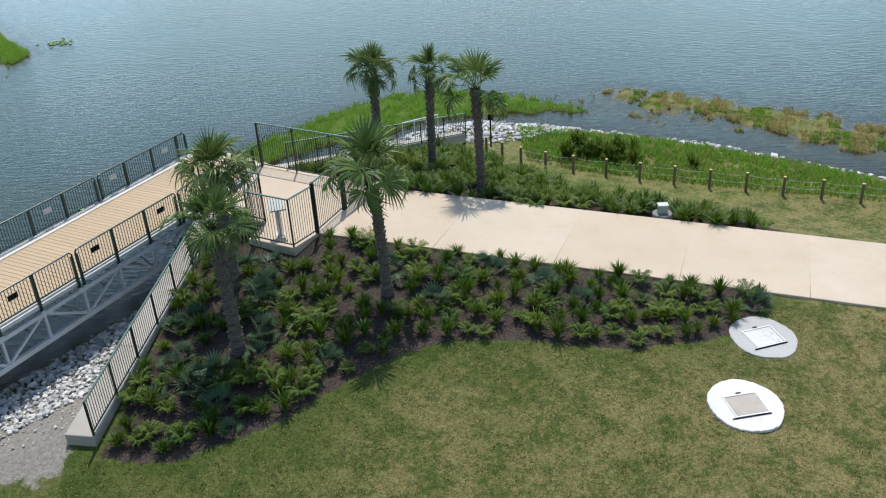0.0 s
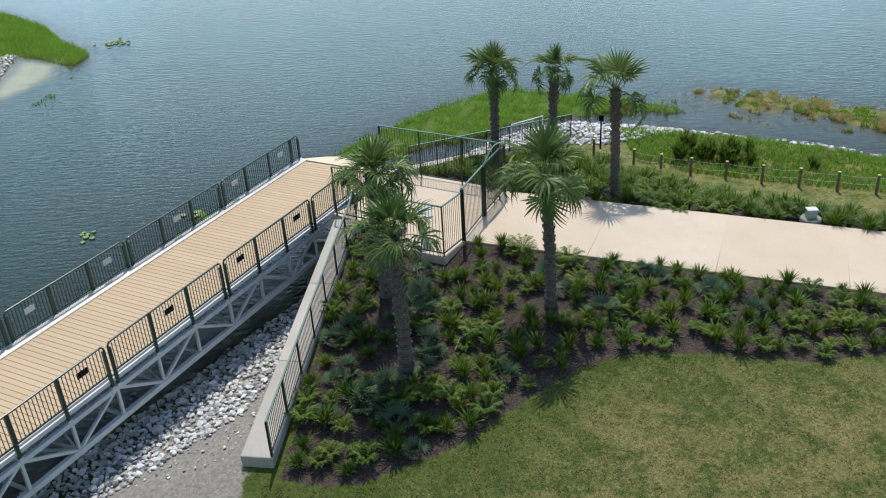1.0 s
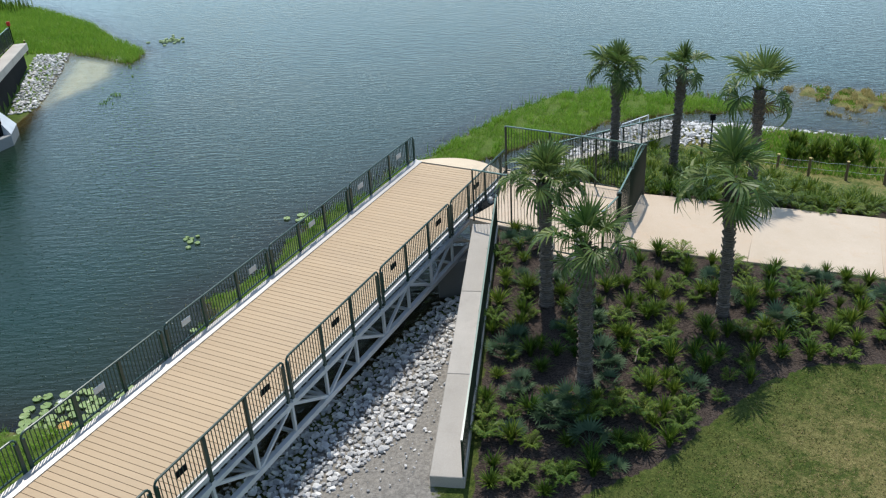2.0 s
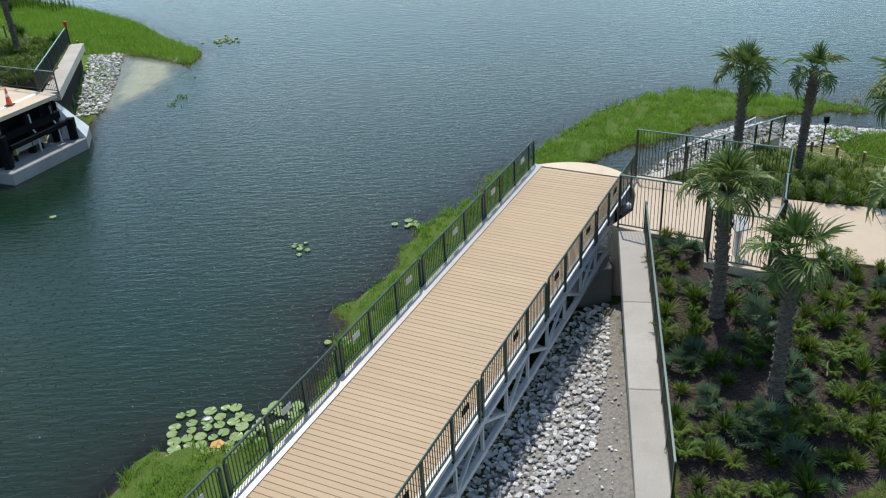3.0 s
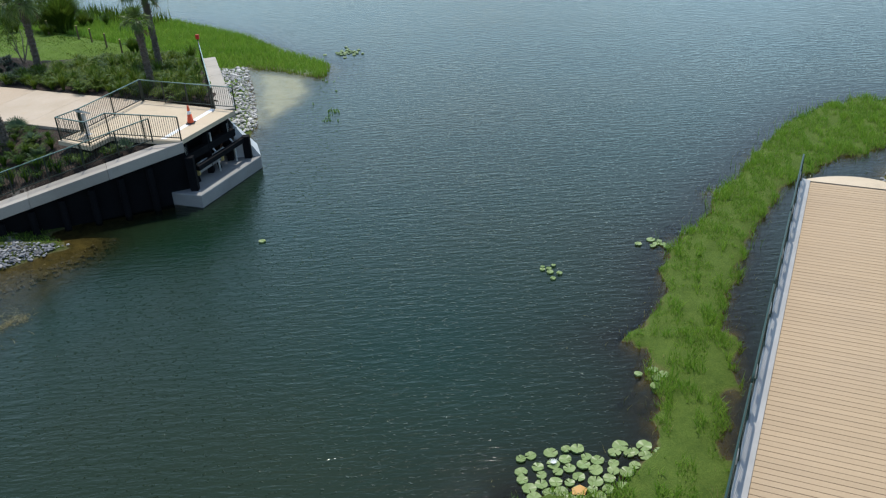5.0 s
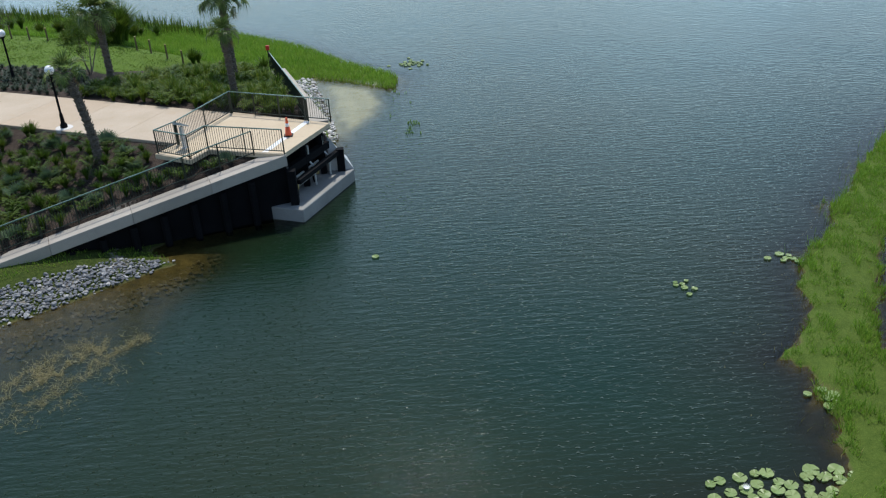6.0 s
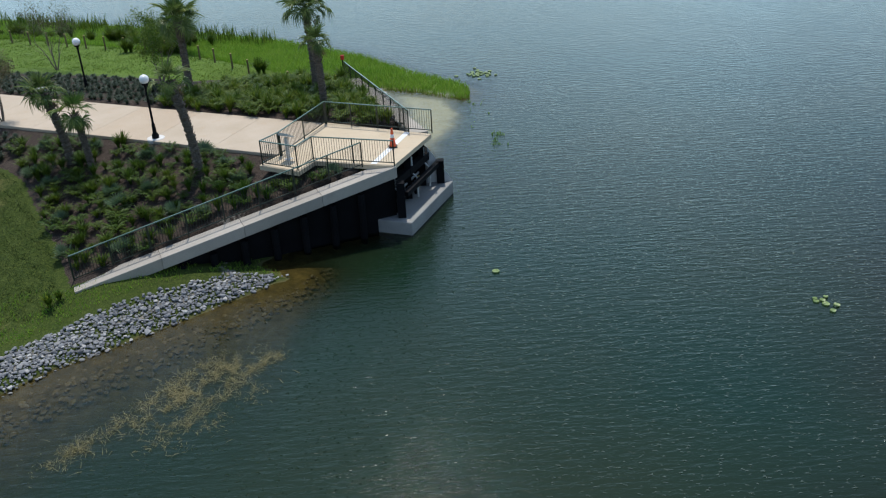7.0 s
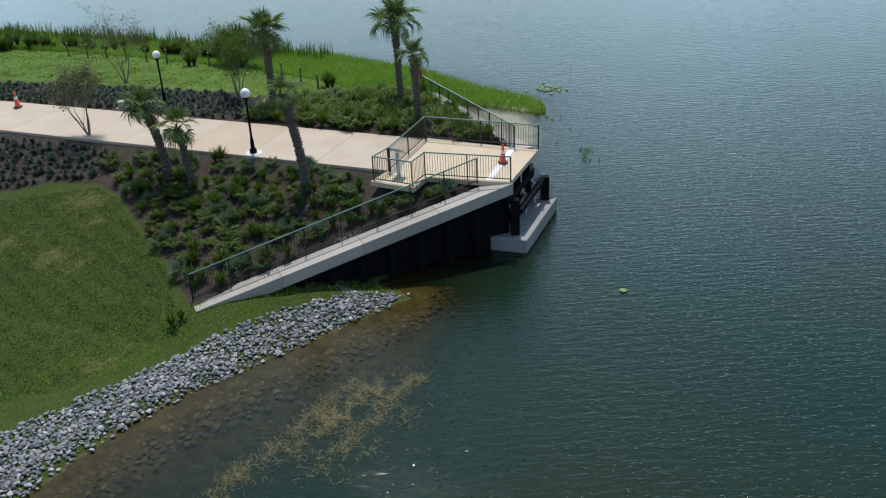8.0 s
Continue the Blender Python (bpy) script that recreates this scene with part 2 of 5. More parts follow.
M_APRON = concrete("landing_concrete", (0.56, 0.45, 0.31), (0.64, 0.53, 0.38))
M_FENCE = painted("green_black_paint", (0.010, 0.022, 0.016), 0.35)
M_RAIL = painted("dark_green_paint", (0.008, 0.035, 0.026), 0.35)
# top rails: fence green made lighter, sunlight put into the colour
M_TOPRAIL = painted("sunlit_rail_paint", (0.10, 0.16, 0.13), 0.25)
M_STEEL = painted("galvanised_steel", (0.50, 0.51, 0.51), 0.5, 0.2, (0.25, 0.24, 0.22))
# black steel; on walls and piling the deep shade is in this colour
M_DARKSTEEL_SHADE = painted("black_steel_and_shade", (0.004, 0.0045, 0.006), 0.8, 0.0, (0.010, 0.009, 0.008), 0.12)
M_KERB = painted("pale_galvanised_kerb", (0.38, 0.365, 0.34), 0.45, 0.3, (0.42, 0.40, 0.36), 0.4)
M_RING = concrete("stained_concrete", (0.14, 0.14, 0.135), (0.22, 0.215, 0.20))
M_SIGN = painted("grey_plate", (0.45, 0.46, 0.44), 0.5)
M_WHITE = painted("white_enamel", (0.78, 0.79, 0.80), 0.35)
M_ORANGE = painted("orange_plastic", (0.80, 0.10, 0.03), 0.45)
M_RUBBER = painted("black_rubber", (0.02, 0.02, 0.02), 0.8)
M_SAWN = painted("sawn_wood", (0.42, 0.33, 0.12), 0.7)
M_POSTWOOD = painted("treated_wood", (0.14, 0.10, 0.05), 0.85)
M_BOXGREEN = painted("weathered_green_box", (0.20, 0.26, 0.20), 0.6)
M_RED = painted("red_enamel", (0.55, 0.03, 0.02), 0.4)
M_PALM = leaf("palm_leaf", [(0.0, (0.022, 0.062, 0.012)), (0.55, (0.065, 0.13, 0.028)), (1.0, (0.25, 0.29, 0.085))], 0.42, 0.32, 0.28)
M_DEADPALM = leaf("dry_palm_leaf", [(0.0, (0.10, 0.08, 0.04)), (1.0, (0.24, 0.18, 0.09))], 0.7, 0.2)
M_SHRUB = leaf("shrub_leaf", [(0.0, (0.014, 0.046, 0.008)), (0.6, (0.056, 0.125, 0.014)), (1.0, (0.22, 0.26, 0.035))], 0.48, 0.34, 0.17)
M_BLUE = leaf("palmetto_leaf", [(0.0, (0.026, 0.062, 0.028)), (1.0, (0.10, 0.155, 0.08))], 0.5, 0.25, 0.2)
M_MARSH = leaf("marsh_blade", [(0.0, (0.075, 0.18, 0.014)), (0.6, (0.165, 0.33, 0.03)), (1.0, (0.32, 0.44, 0.07))], 0.6, 0.45)
M_REED = leaf("dry_reed", [(0.0, (0.20, 0.20, 0.06)), (0.6, (0.36, 0.32, 0.11)), (1.0, (0.55, 0.42, 0.20))], 0.6, 0.4)
M_PAD = leaf("lily_pad", [(0.0, (0.12, 0.19, 0.05)), (0.7, (0.22, 0.31, 0.11)), (1.0, (0.32, 0.37, 0.16))], 0.35, 0.1)
M_WEED = leaf("water_weed", [(0.0, (0.16, 0.14, 0.06)), (1.0, (0.36, 0.31, 0.15))], 0.6, 0.2)
M_TWIG = painted("grey_bark", (0.16, 0.13, 0.10), 0.9)
glow = Nodes("globe_glass")
M_GLOBE = glow.finish((0.86, 0.88, 0.90), 0.2)


# ---- mesh helpers ----
def mesh_of(name, verts, faces, mats, smooth=False):
    me = bpy.data.meshes.new(name)
    me.from_pydata([tuple(v) for v in verts], [], faces)
    for m in mats if isinstance(mats, (list, tuple)) else [mats]:
        me.materials.append(m)
    if smooth:
        me.polygons.foreach_set("use_smooth", [True] * len(me.polygons))
    me.update()
    return me


def part(name, bm, material, parent=None, label=""):
    """Links a bmesh, a mesh or (verts, faces) as one object under parent."""
    if isinstance(bm, bpy.types.Mesh):
        me = bm
    elif isinstance(bm, tuple):
        me = mesh_of(name, bm[0], bm[1], material)
    else:
        me = bpy.data.meshes.new(name)
        bm.normal_update()
        bm.to_mesh(me)
        bm.free()
        me.materials.append(material)
    ob = new(name, me)
    if parent is not None:
        ob.parent = parent
    if label:
        tagged(ob, label)
    return ob


def thing(name, place, label, category, group="", kind="", turn=0.0):
    e = new(name)
    e.matrix_basis = Matrix.Translation(place) @ Matrix.Rotation(turn, 4, 'Z')
    return tagged(e, label, category, group, kind)


class Soup:
    """Boxes, tubes and rounds gathered into one mesh."""
    def __init__(self):
        self.v, self.f = [], []

    def put(self, verts, faces):
        o = len(self.v)
        self.v += [tuple(p) for p in verts]
        self.f += [tuple(i + o for i in f) for f in faces]
        return self

    def box(self, a, b):
        (x0, y0, z0), (x1, y1, z1) = a, b
        vs = [(x, y, z) for z in (z0, z1) for y in (y0, y1) for x in (x0, x1)]
        return self.put(vs, [(0, 2, 3, 1), (4, 5, 7, 6), (0, 1, 5, 4), (2, 6, 7, 3), (0, 4, 6, 2), (1, 3, 7, 5)])

    def bar(self, p, q, w, h=None):
        """A bar of w by h from p to q."""
        h = h or w
        p, q = Vector(p), Vector(q)
        d = (q - p).normalized()
        side = d.cross(Vector((0, 0, 1)))
        side = side.normalized() if side.length > 1e-4 else Vector((1, 0, 0))
        up = side.cross(d)
        vs = [e + side * (w / 2 * i) + up * (h / 2 * j) for e in (p, q) for i, j in ((-1, -1), (1, -1), (1, 1), (-1, 1))]
        return self.put(vs, [(0, 1, 2, 3), (4, 7, 6, 5), (0, 4, 5, 1), (1, 5, 6, 2), (2, 6, 7, 3), (3, 7, 4, 0)])

    def lathe(self, profile, centre=(0, 0, 0), n=14):
        c = Vector(centre)
        vs, fs = [], []
        for r, z in profile:
            vs += [c + Vector((r * math.cos(2 * math.pi * i / n), r * math.sin(2 * math.pi * i / n), z)) for i in range(n)]
        for k in range(len(profile) - 1):
            for i in range(n):
                j = (i + 1) % n
                fs.append((k * n + i, k * n + j, (k + 1) * n + j, (k + 1) * n + i))
        fs.append(tuple(reversed(range(n))))
        fs.append(tuple(range((len(profile) - 1) * n, len(profile) * n)))
        return self.put(vs, fs)

    def tube(self, pts, radii, n=7):
        vs, fs = [], []
        pts = [Vector(p) for p in pts]
        for k, p in enumerate(pts):
            d = (pts[min(k + 1, len(pts) - 1)] - pts[max(k - 1, 0)]).normalized()
            a = d.orthogonal().normalized()
            b = d.cross(a)
            r = radii[k] if isinstance(radii, (list, tuple)) else radii
            vs += [p + (a * math.cos(t) + b * math.sin(t)) * r for t in (2 * math.pi * i / n for i in range(n))]
        for k in range(len(pts) - 1):
            for i in range(n):
                j = (i + 1) % n
                fs.append((k * n + i, k * n + j, (k + 1) * n + j, (k + 1) * n + i))
        return self.put(vs, fs)

    def prism(self, outline, z0, z1):
        """An upright prism; z0 and z1 may be lists, one height a corner."""
        n = len(outline)
        a = z0 if isinstance(z0, (list, tuple)) else [z0] * n
        b = z1 if isinstance(z1, (list, tuple)) else [z1] * n
        vs = [(x, y, z) for (x, y), z in zip(outline, a)] + [(x, y, z) for (x, y), z in zip(outline, b)]
        fs = [tuple(reversed(range(n))), tuple(range(n, 2 * n))] + [(i, (i + 1) % n, n + (i + 1) % n, n + i) for i in range(n)]
        return self.put(vs, fs)

    def mesh(self, name, mat, smooth=False, bevel=0.0):
        me = mesh_of(name, self.v, self.f, mat, smooth)
        if bevel:
            bm = bmesh.new()
            bm.from_mesh(me)
            bmesh.ops.recalc_face_normals(bm, faces=bm.faces)
            bmesh.ops.bevel(bm, geom=[e for e in bm.edges if e.calc_face_angle(0) > 0.5], offset=bevel, segments=1, affect='EDGES')
            bm.to_mesh(me)
            bm.free()
        return me


def solid(name, soup, mat, parent=None, label="", bevel=0.0, smooth=False):
    return part(name, soup.mesh(name, mat, smooth, bevel), mat, parent, label)


def signed(px, py, poly):
    """Signed distance of points to a closed outline, positive inside."""
    best = np.full(px.shape, 1e9)
    inside = np.zeros(px.shape, bool)
    for (x0, y0), (x1, y1) in zip(poly, poly[1:] + poly[:1]):
        dx, dy = x1 - x0, y1 - y0
        t = np.clip(((px - x0) * dx + (py - y0) * dy) / (dx * dx + dy * dy), 0, 1)
        best = np.minimum(best, np.hypot(px - x0 - t * dx, py - y0 - t * dy))
        cross = (y0 > py) != (y1 > py)
        with np.errstate(divide='ignore', invalid='ignore'):
            inside ^= cross & (px < (x1 - x0) * (py - y0) / (y1 - y0 if y1 != y0 else 1e-9) + x0)
    return np.where(inside, best, -best)


# ---- ground and water ----
R_LAND = [(-20.5, 12), (-17.3, 18.6), (-13.6, 24), (-10.2, 29.3), (-8.2, 33.8), (-6.3, 39.2), (-3.5, 42.4), (-1.5, 44), (1, 44.8), (5.4, 43.2),
          (8.8, 41.6), (11.8, 40.2), (15, 37.7), (18.5, 35), (26, 30), (60, 10), (80, -60), (-40, -60), (-30, 0)]
L_LAND = [(-40.1, 39.3), (-42.1, 37.9), (-44.8, 35.9), (-47.5, 34.1), (-49.7, 32), (-51.3, 29.6), (-56, 22), (-66, 8), (-120, -40), (-300, -40),
          (-300, 150), (-150, 130), (-76, 96), (-59, 88), (-48.8, 82), (-44, 79), (-37.8, 73), (-34.3, 67.5), (-30.8, 63.5), (-31.2, 61),
          (-34, 63.2), (-36.5, 64.5), (-35.3, 58.5), (-34.2, 52.7), (-34.5, 48), (-36, 43.6), (-39.5, 42.2), (-41.8, 40.6)]
R_MARSH = [(-24.2, 21.5), (-23.6, 22.8), (-21.4, 23.2), (-20.2, 23.9), (-19.5, 24.7), (-19.3, 26.3), (-18.6, 28.3), (-19.3, 29.6), (-18.4, 30.1), (-17.4, 31.5), (-17, 33.8),
           (-16.1, 36), (-14.9, 37.3), (-13.7, 38.3), (-13, 40.3), (-11.3, 42), (-8.8, 45.6), (-6.4, 48), (-4.6, 49.4), (-1.4, 50.5), (3.5, 48.6), (7, 45.6), (3, 45.6),
           (0.1, 45.9), (-4.3, 43.3), (-7.5, 41.8), (-9.5, 40.5), (-12.3, 36.8), (-13.7, 33.8), (-14.9, 31.4), (-16.0, 27.6), (-18.8, 20.6), (-24, 14), (-27, 15)]
FAR_MARSH = [(8.2, 49.0), (11.7, 48.1), (13.4, 46.8), (15.6, 45.6), (17.3, 44.5), (19.3, 43), (20.8, 40.8), (20.6, 38.3), (18.1, 38.7), (16.2, 39.8), (15.4, 41.6), (13.7, 42.2), (12.9, 43.4), (12.2, 44.8), (10.4, 43.9), (9.2, 45.8)]
SANDY = [(-36.2, 64.0), (-32.2, 62.2), (-31.2, 58.5), (-32.0, 55.6), (-33.4, 52.6), (-34.5, 53.4)]
R_BED = [(-10.0, 18.2), (-7.9, 17.95), (-5.1, 18.9), (-3.7, 20.05), (-2.1, 21.15), (-0.5, 21.8), (2.0, 21.7), (4.4, 21.3), (7.4, 21.7), (8.6, 22.7),
         (9.7, 23.9), (-4.9, 27.2), (-8.6, 29.0)]
R_BED_FAR = [(-3.2, 30.6), (10.8, 28.2), (11.7, 28.7), (10.3, 30.3), (7.7, 31.2), (5.2, 32.8), (3.7, 34.6), (1.7, 37.2), (-1.0, 39.5), (-6.6, 33.2)]
L_BED = [(-48.4, 38.6), (-49.5, 41.1), (-51.3, 44.3), (-52.7, 46.9), (-53.9, 48.2), (-56, 49.0), (-62, 48.8), (-70, 52), (-75, 62.4), (-41.2, 46.1), (-36.8, 43.2)]
L_BED_FAR = [(-38.9, 49.3), (-75, 66.2), (-75, 69.5), (-58, 64), (-50, 61.5), (-44, 60), (-38.6, 59.8), (-34.6, 47.4)]
L_U, L_N = (-0.9016, 0.4325), (-0.4325, -0.9016)


def walk_height(x):
    return np.clip(2.83 - 0.09 * (x + 5), 0.9, 2.83)


def near_edge(x):
    return 27.0 - 0.208 * (x + 5)


def far_edge(x):
    return 30.7 - 0.184 * (x + 3.4)


def side_of(px, py, a, b):
    """Positive to the left of the line from a to b."""
    return (b[0] - a[0]) * (py - a[1]) - (b[1] - a[1]) * (px - a[0])


def rough(px, py, scale, seed=0.0):
    return (np.sin(px * 1.7 * scale + seed) * np.cos(py * 1.3 * scale + seed * 1.7) + 0.6 * np.sin(px * 3.1 * scale - py * 2.3 * scale + seed)
            + 0.4 * np.cos(px * 5.3 * scale + py * 4.7 * scale + 2 * seed)) / 2


def height(px, py):
    px, py = np.asarray(px, float), np.asarray(py, float)
    dr, dl = signed(px, py, R_LAND), signed(px, py, L_LAND)
    wz, yn, yf = walk_height(px), near_edge(px), far_edge(px)
    k = np.interp(px, [-8, 7], [0.2, 0.1])
    cap_r = wz - 0.05 - k * np.clip(yn - py, 0, 13) - 0.2 * np.clip(py - yf, 0, 12)
    cap_r = np.maximum(cap_r, 0.35)
    kept_r = ((side_of(px, py, (-10.5, 18.65), (-9.0, 29.0)) < 0) & (py > 18.7) & (py < 30)) | \
             ((side_of(px, py, (-7.2, 33.2), (0.3, 40.5)) < 0) & (py >= 30) & (px < 0.3) & (px > -7.6))
    under = (side_of(px, py, (-9.8, 18.65), (-8.22, 28.85)) > 0) & (py < 29.2) & (px < -7)
    cap_r = np.where(under, np.minimum(cap_r, 1.09 + 1.66 * np.clip(py - 18.65, -4.0, 11.0) / 10.2), cap_r)
    zr = np.where(kept_r, np.maximum(cap_r, 0.3), np.minimum(cap_r, 0.02 + 0.2 * dr))
    q = (px + 41.4) * L_N[0] + (py - 46.15) * L_N[1]
    cap_l = 2.9 - 0.23 * np.clip(q, 0, 12) - 0.09 * np.clip(-4.5 - q, 0, 25)
    kept_l = (side_of(px, py, (-36.6, 43.5), (-48.4, 38.95)) < 0) & (side_of(px, py, (-34.6, 47), (-38.5, 60.5)) > 0) & (px > -48.4) & (py < 60.5)
    zl = np.where(kept_l, np.maximum(cap_l, 0.3), np.minimum(cap_l, np.where(q > -5, np.interp(dl, [0, 4, 11.5], [0.02, 0.85, 2.95]), np.interp(dl, [0, 7, 15], [0.02, 0.55, 2.8]))))
    z = np.maximum(np.where(dr > 0, zr, -9), np.where(dl > 0, zl, -9))
    off = np.maximum(dr, dl)
    bed = np.maximum(-0.02 + (0.38 - 0.295 * np.clip((-36 - px) / 4, 0, 1) * (py < 43)) * off, -2.2)
    z = np.where(off > 0, z, bed)
    wild = 0.5 * rough(px, py, 0.6, 1.0) + 0.5 * rough(px, py, 1.7, 3.0)
    m1 = signed(px, py, R_MARSH) + 0.75 * wild - 0.15
    z = np.where(off > 0, z, np.maximum(z, np.clip(0.05 + np.where(m1 > 0, 0.1, 1.0) * m1, -2.2, 0.10)))
    m2 = signed(px, py, FAR_MARSH) * 0.45 + 0.9 * wild - 0.25
    z = np.where(off > 0, z, np.maximum(z, np.clip(0.03 + np.where(m2 > 0, 0.1, 0.5) * m2, -2.2, 0.06)))
    shoal = signed(px, py, SANDY) + 0.5 * wild
    z = np.where(off > 0, z, np.maximum(z, np.clip(-0.45 + 0.42 * shoal, -2.2, -0.07)))
    void = signed(px, py, [(-36.9, 43.9), (-38.4, 47.6), (-35.4, 49.0), (-33, 46.5), (-35.5, 42.5)]) > 0
    return np.where(void, -1.5, z + 0.03 * rough(px, py, 1.1, 5.0) * (off > 0.6))


def spread(stops):
    out = []
    for a, b, step in stops:
        out += list(np.arange(a, b, step))
    return np.array(out + [stops[-1][1]])


def sheet(name, xs, ys, zf, mat, attrs, smooth=True):
    gx, gy = np.meshgrid(xs, ys)
    px, py = gx.ravel(), gy.ravel()
    pz = zf(px, py)
    nx, ny = len(xs), len(ys)
    i = np.arange(nx * ny).reshape(ny, nx)
    quads = np.stack([i[:-1, :-1], i[:-1, 1:], i[1:, 1:], i[1:, :-1]], -1).reshape(-1, 4)
    me = mesh_of(name, np.stack([px, py, pz], 1).tolist(), quads.tolist(), mat, smooth)
    for key, fn in attrs.items():
        a = me.attributes.new(key, 'FLOAT', 'POINT')
        a.data.foreach_set("value", np.asarray(fn(px, py, pz), np.float32))
    return new(name, me)


GX = spread([(-3000, -400, 260), (-400, -120, 28), (-120, -62, 2.0), (-62, 22, 0.4), (22, 60, 2.0), (60, 400, 34), (400, 3000, 260)])
GY = spread([(-400, -60, 34), (-60, 12, 3.0), (12, 68, 0.4), (68, 110, 1.5), (110, 400, 29), (400, 4500, 400)])


def bed_mask(px, py, pz):
    return np.maximum.reduce([signed(px, py, p) for p in (R_BED, R_BED_FAR, L_BED, L_BED_FAR)])


def bare_mask(px, py, pz):
    strip = signed(px, py, [(-15.8, 18.0), (-11.2, 17.6), (-10.6, 19.5), (-9.2, 29.2), (-12, 25.5), (-14, 21)])
    dl = signed(px, py, L_LAND)
    left = 0.35 * (1.6 - dl) - np.where(dl < 0.8, 0.9, 0.0)
    return np.clip(np.maximum(strip * 0.8 + 0.2, np.where((px < -39) & (py < 42), left, -1)), -1, 1)


WORN = ((-54.3, 47.0, 1.1), (-53.6, 45.3, 0.6), (-54.9, 43.2, 0.9), (-51.2, 36.0, 0.8), (-53.8, 42.4, 0.6), (-50.6, 36.9, 0.45), (-57.5, 44.5, 1.0))


def worn_spots(px, py):
    """Dry, thin patches in the left bank's lawn."""
    e = 0.4 * rough(px, py, 1.9, 6.0)
    return np.max([np.clip(1.3 * (1 + e) - np.hypot(px - x, (py - y) * 1.5) / r, 0, 1) for x, y, r in WORN], axis=0)


def dry_mask(px, py, pz):
    bed = np.exp(-np.clip(-signed(px, py, R_BED), 0, 30) / 0.9)
    right = np.clip(0.72 + 0.025 * px - 0.6 * bed + np.where(py > 31, 0.15, 0.0) + 0.18 * rough(px, py, 0.42, 2.0), 0.2, 1.0)
    right = np.where(signed(px, py, R_MARSH) > -0.4, 0.1, right)
    f = np.clip((px + 32) / 14, 0, 1)
    return 0.06 + f * (right - 0.06) + 0.45 * worn_spots(px, py)


def lush_mask(px, py, pz):
    q = (px + 41.4) * L_N[0] + (py - 46.15) * L_N[1]
    return np.where(px < -28, np.where((py < 50) & (px < -46), 0.06, np.clip((-q - 6) / 5, 0, 0.9)), np.where(signed(px, py, R_MARSH) > -0.5, 0.55, np.where(py > 33, 0.25, 0.12)))


# where the sandy bed is whitened with the reflected cloud
def silt_sheen_mask(px, py, pz):
    return np.clip(0.35 + 0.8 * signed(px, py, SANDY), 0, 1) * (pz < 0.05)


ground = sheet("ground", GX, GY, height, M_GROUND, {"bed": bed_mask, "bare": bare_mask, "dry": dry_mask, "lush": lush_mask, "silt_sheen": silt_sheen_mask})
tagged(ground, "sloping banks of mown lawn, mulched beds and muddy lake bed", "ground", kind="structure")
water = sheet("water", GX, GY, lambda x, y: np.zeros(x.shape), M_WATER,
              {"depth": lambda x, y, z: np.clip(-height(x, y) / 1.6, 0, 1),
               "open": lambda x, y, z: 1 - 0.45 * np.exp(-np.clip(-np.maximum.reduce([signed(x, y, L_LAND), signed(x, y, R_MARSH), signed(x, y, R_LAND)]), 0, 60) / 2.2)})
tagged(water, "wind-rippled dark teal lake water, murky and shallow by the banks", "water", kind="structure")


def on_ground(x, y):
    return float(height(np.array([x]), np.array([y]))[0])


# ---- fences ----
def fence(name, pts, tall, label, step=1.5, gap=0.115, rail=0.05, post=0.055, top=None, group="", end_posts=None):
    """A picket fence along base points (x, y, z)."""
    t = thing(name, (0, 0, 0), label, "fence", group)
    p = [Vector(q) for q in pts]
    placed = set()
    for a, b in zip(p, p[1:]):
        run = (b - a).length
        n = max(1, round(run / step))
        for i in range(n + 1):
            c = a.lerp(b, i / n)
            key = (round(c.x, 1), round(c.y, 1))
            if key in placed:
                continue
            placed.add(key)
            w = end_posts if end_posts and i in (0, n) else post
            solid("post", Soup().box((c.x - w / 2, c.y - w / 2, c.z - 0.02), (c.x + w / 2, c.y + w / 2, c.z + tall)), M_FENCE, t)
        up = Vector((0, 0, 1))
        # lighter rail colour holds the sun on the fence top
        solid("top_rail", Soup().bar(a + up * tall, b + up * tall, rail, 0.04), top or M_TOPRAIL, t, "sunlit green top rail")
        solid("bottom_rail", Soup().bar(a + up * 0.11, b + up * 0.11, 0.035, 0.035), M_FENCE, t)
        s = Soup()
        m = max(2, round(run / gap))
        for i in range(1, m):
            c = a.lerp(b, i / m)
            s.box((c.x - 0.008, c.y - 0.008, c.z + 0.11), (c.x + 0.008, c.y + 0.008, c.z + tall))
        tagged(solid("infill", s, M_FENCE, t), kind="stuff")
    return t


# ---- swing bridge ----
DECK = 2.76
bridge = thing("swing_bridge", (-21.52, 10.91, 0), "open swing footbridge with tan plank deck, green railings and galvanised truss", "bridge", turn=math.atan2(0.892, 0.452))
D0 = -7.35
SECTIONS = [(D0 + 4.75 * i, D0 + 4.75 * (i + 1)) for i in range(6)] + [(21.15, 26.05)]
PITCH = 0.19
GAP = 0.0065


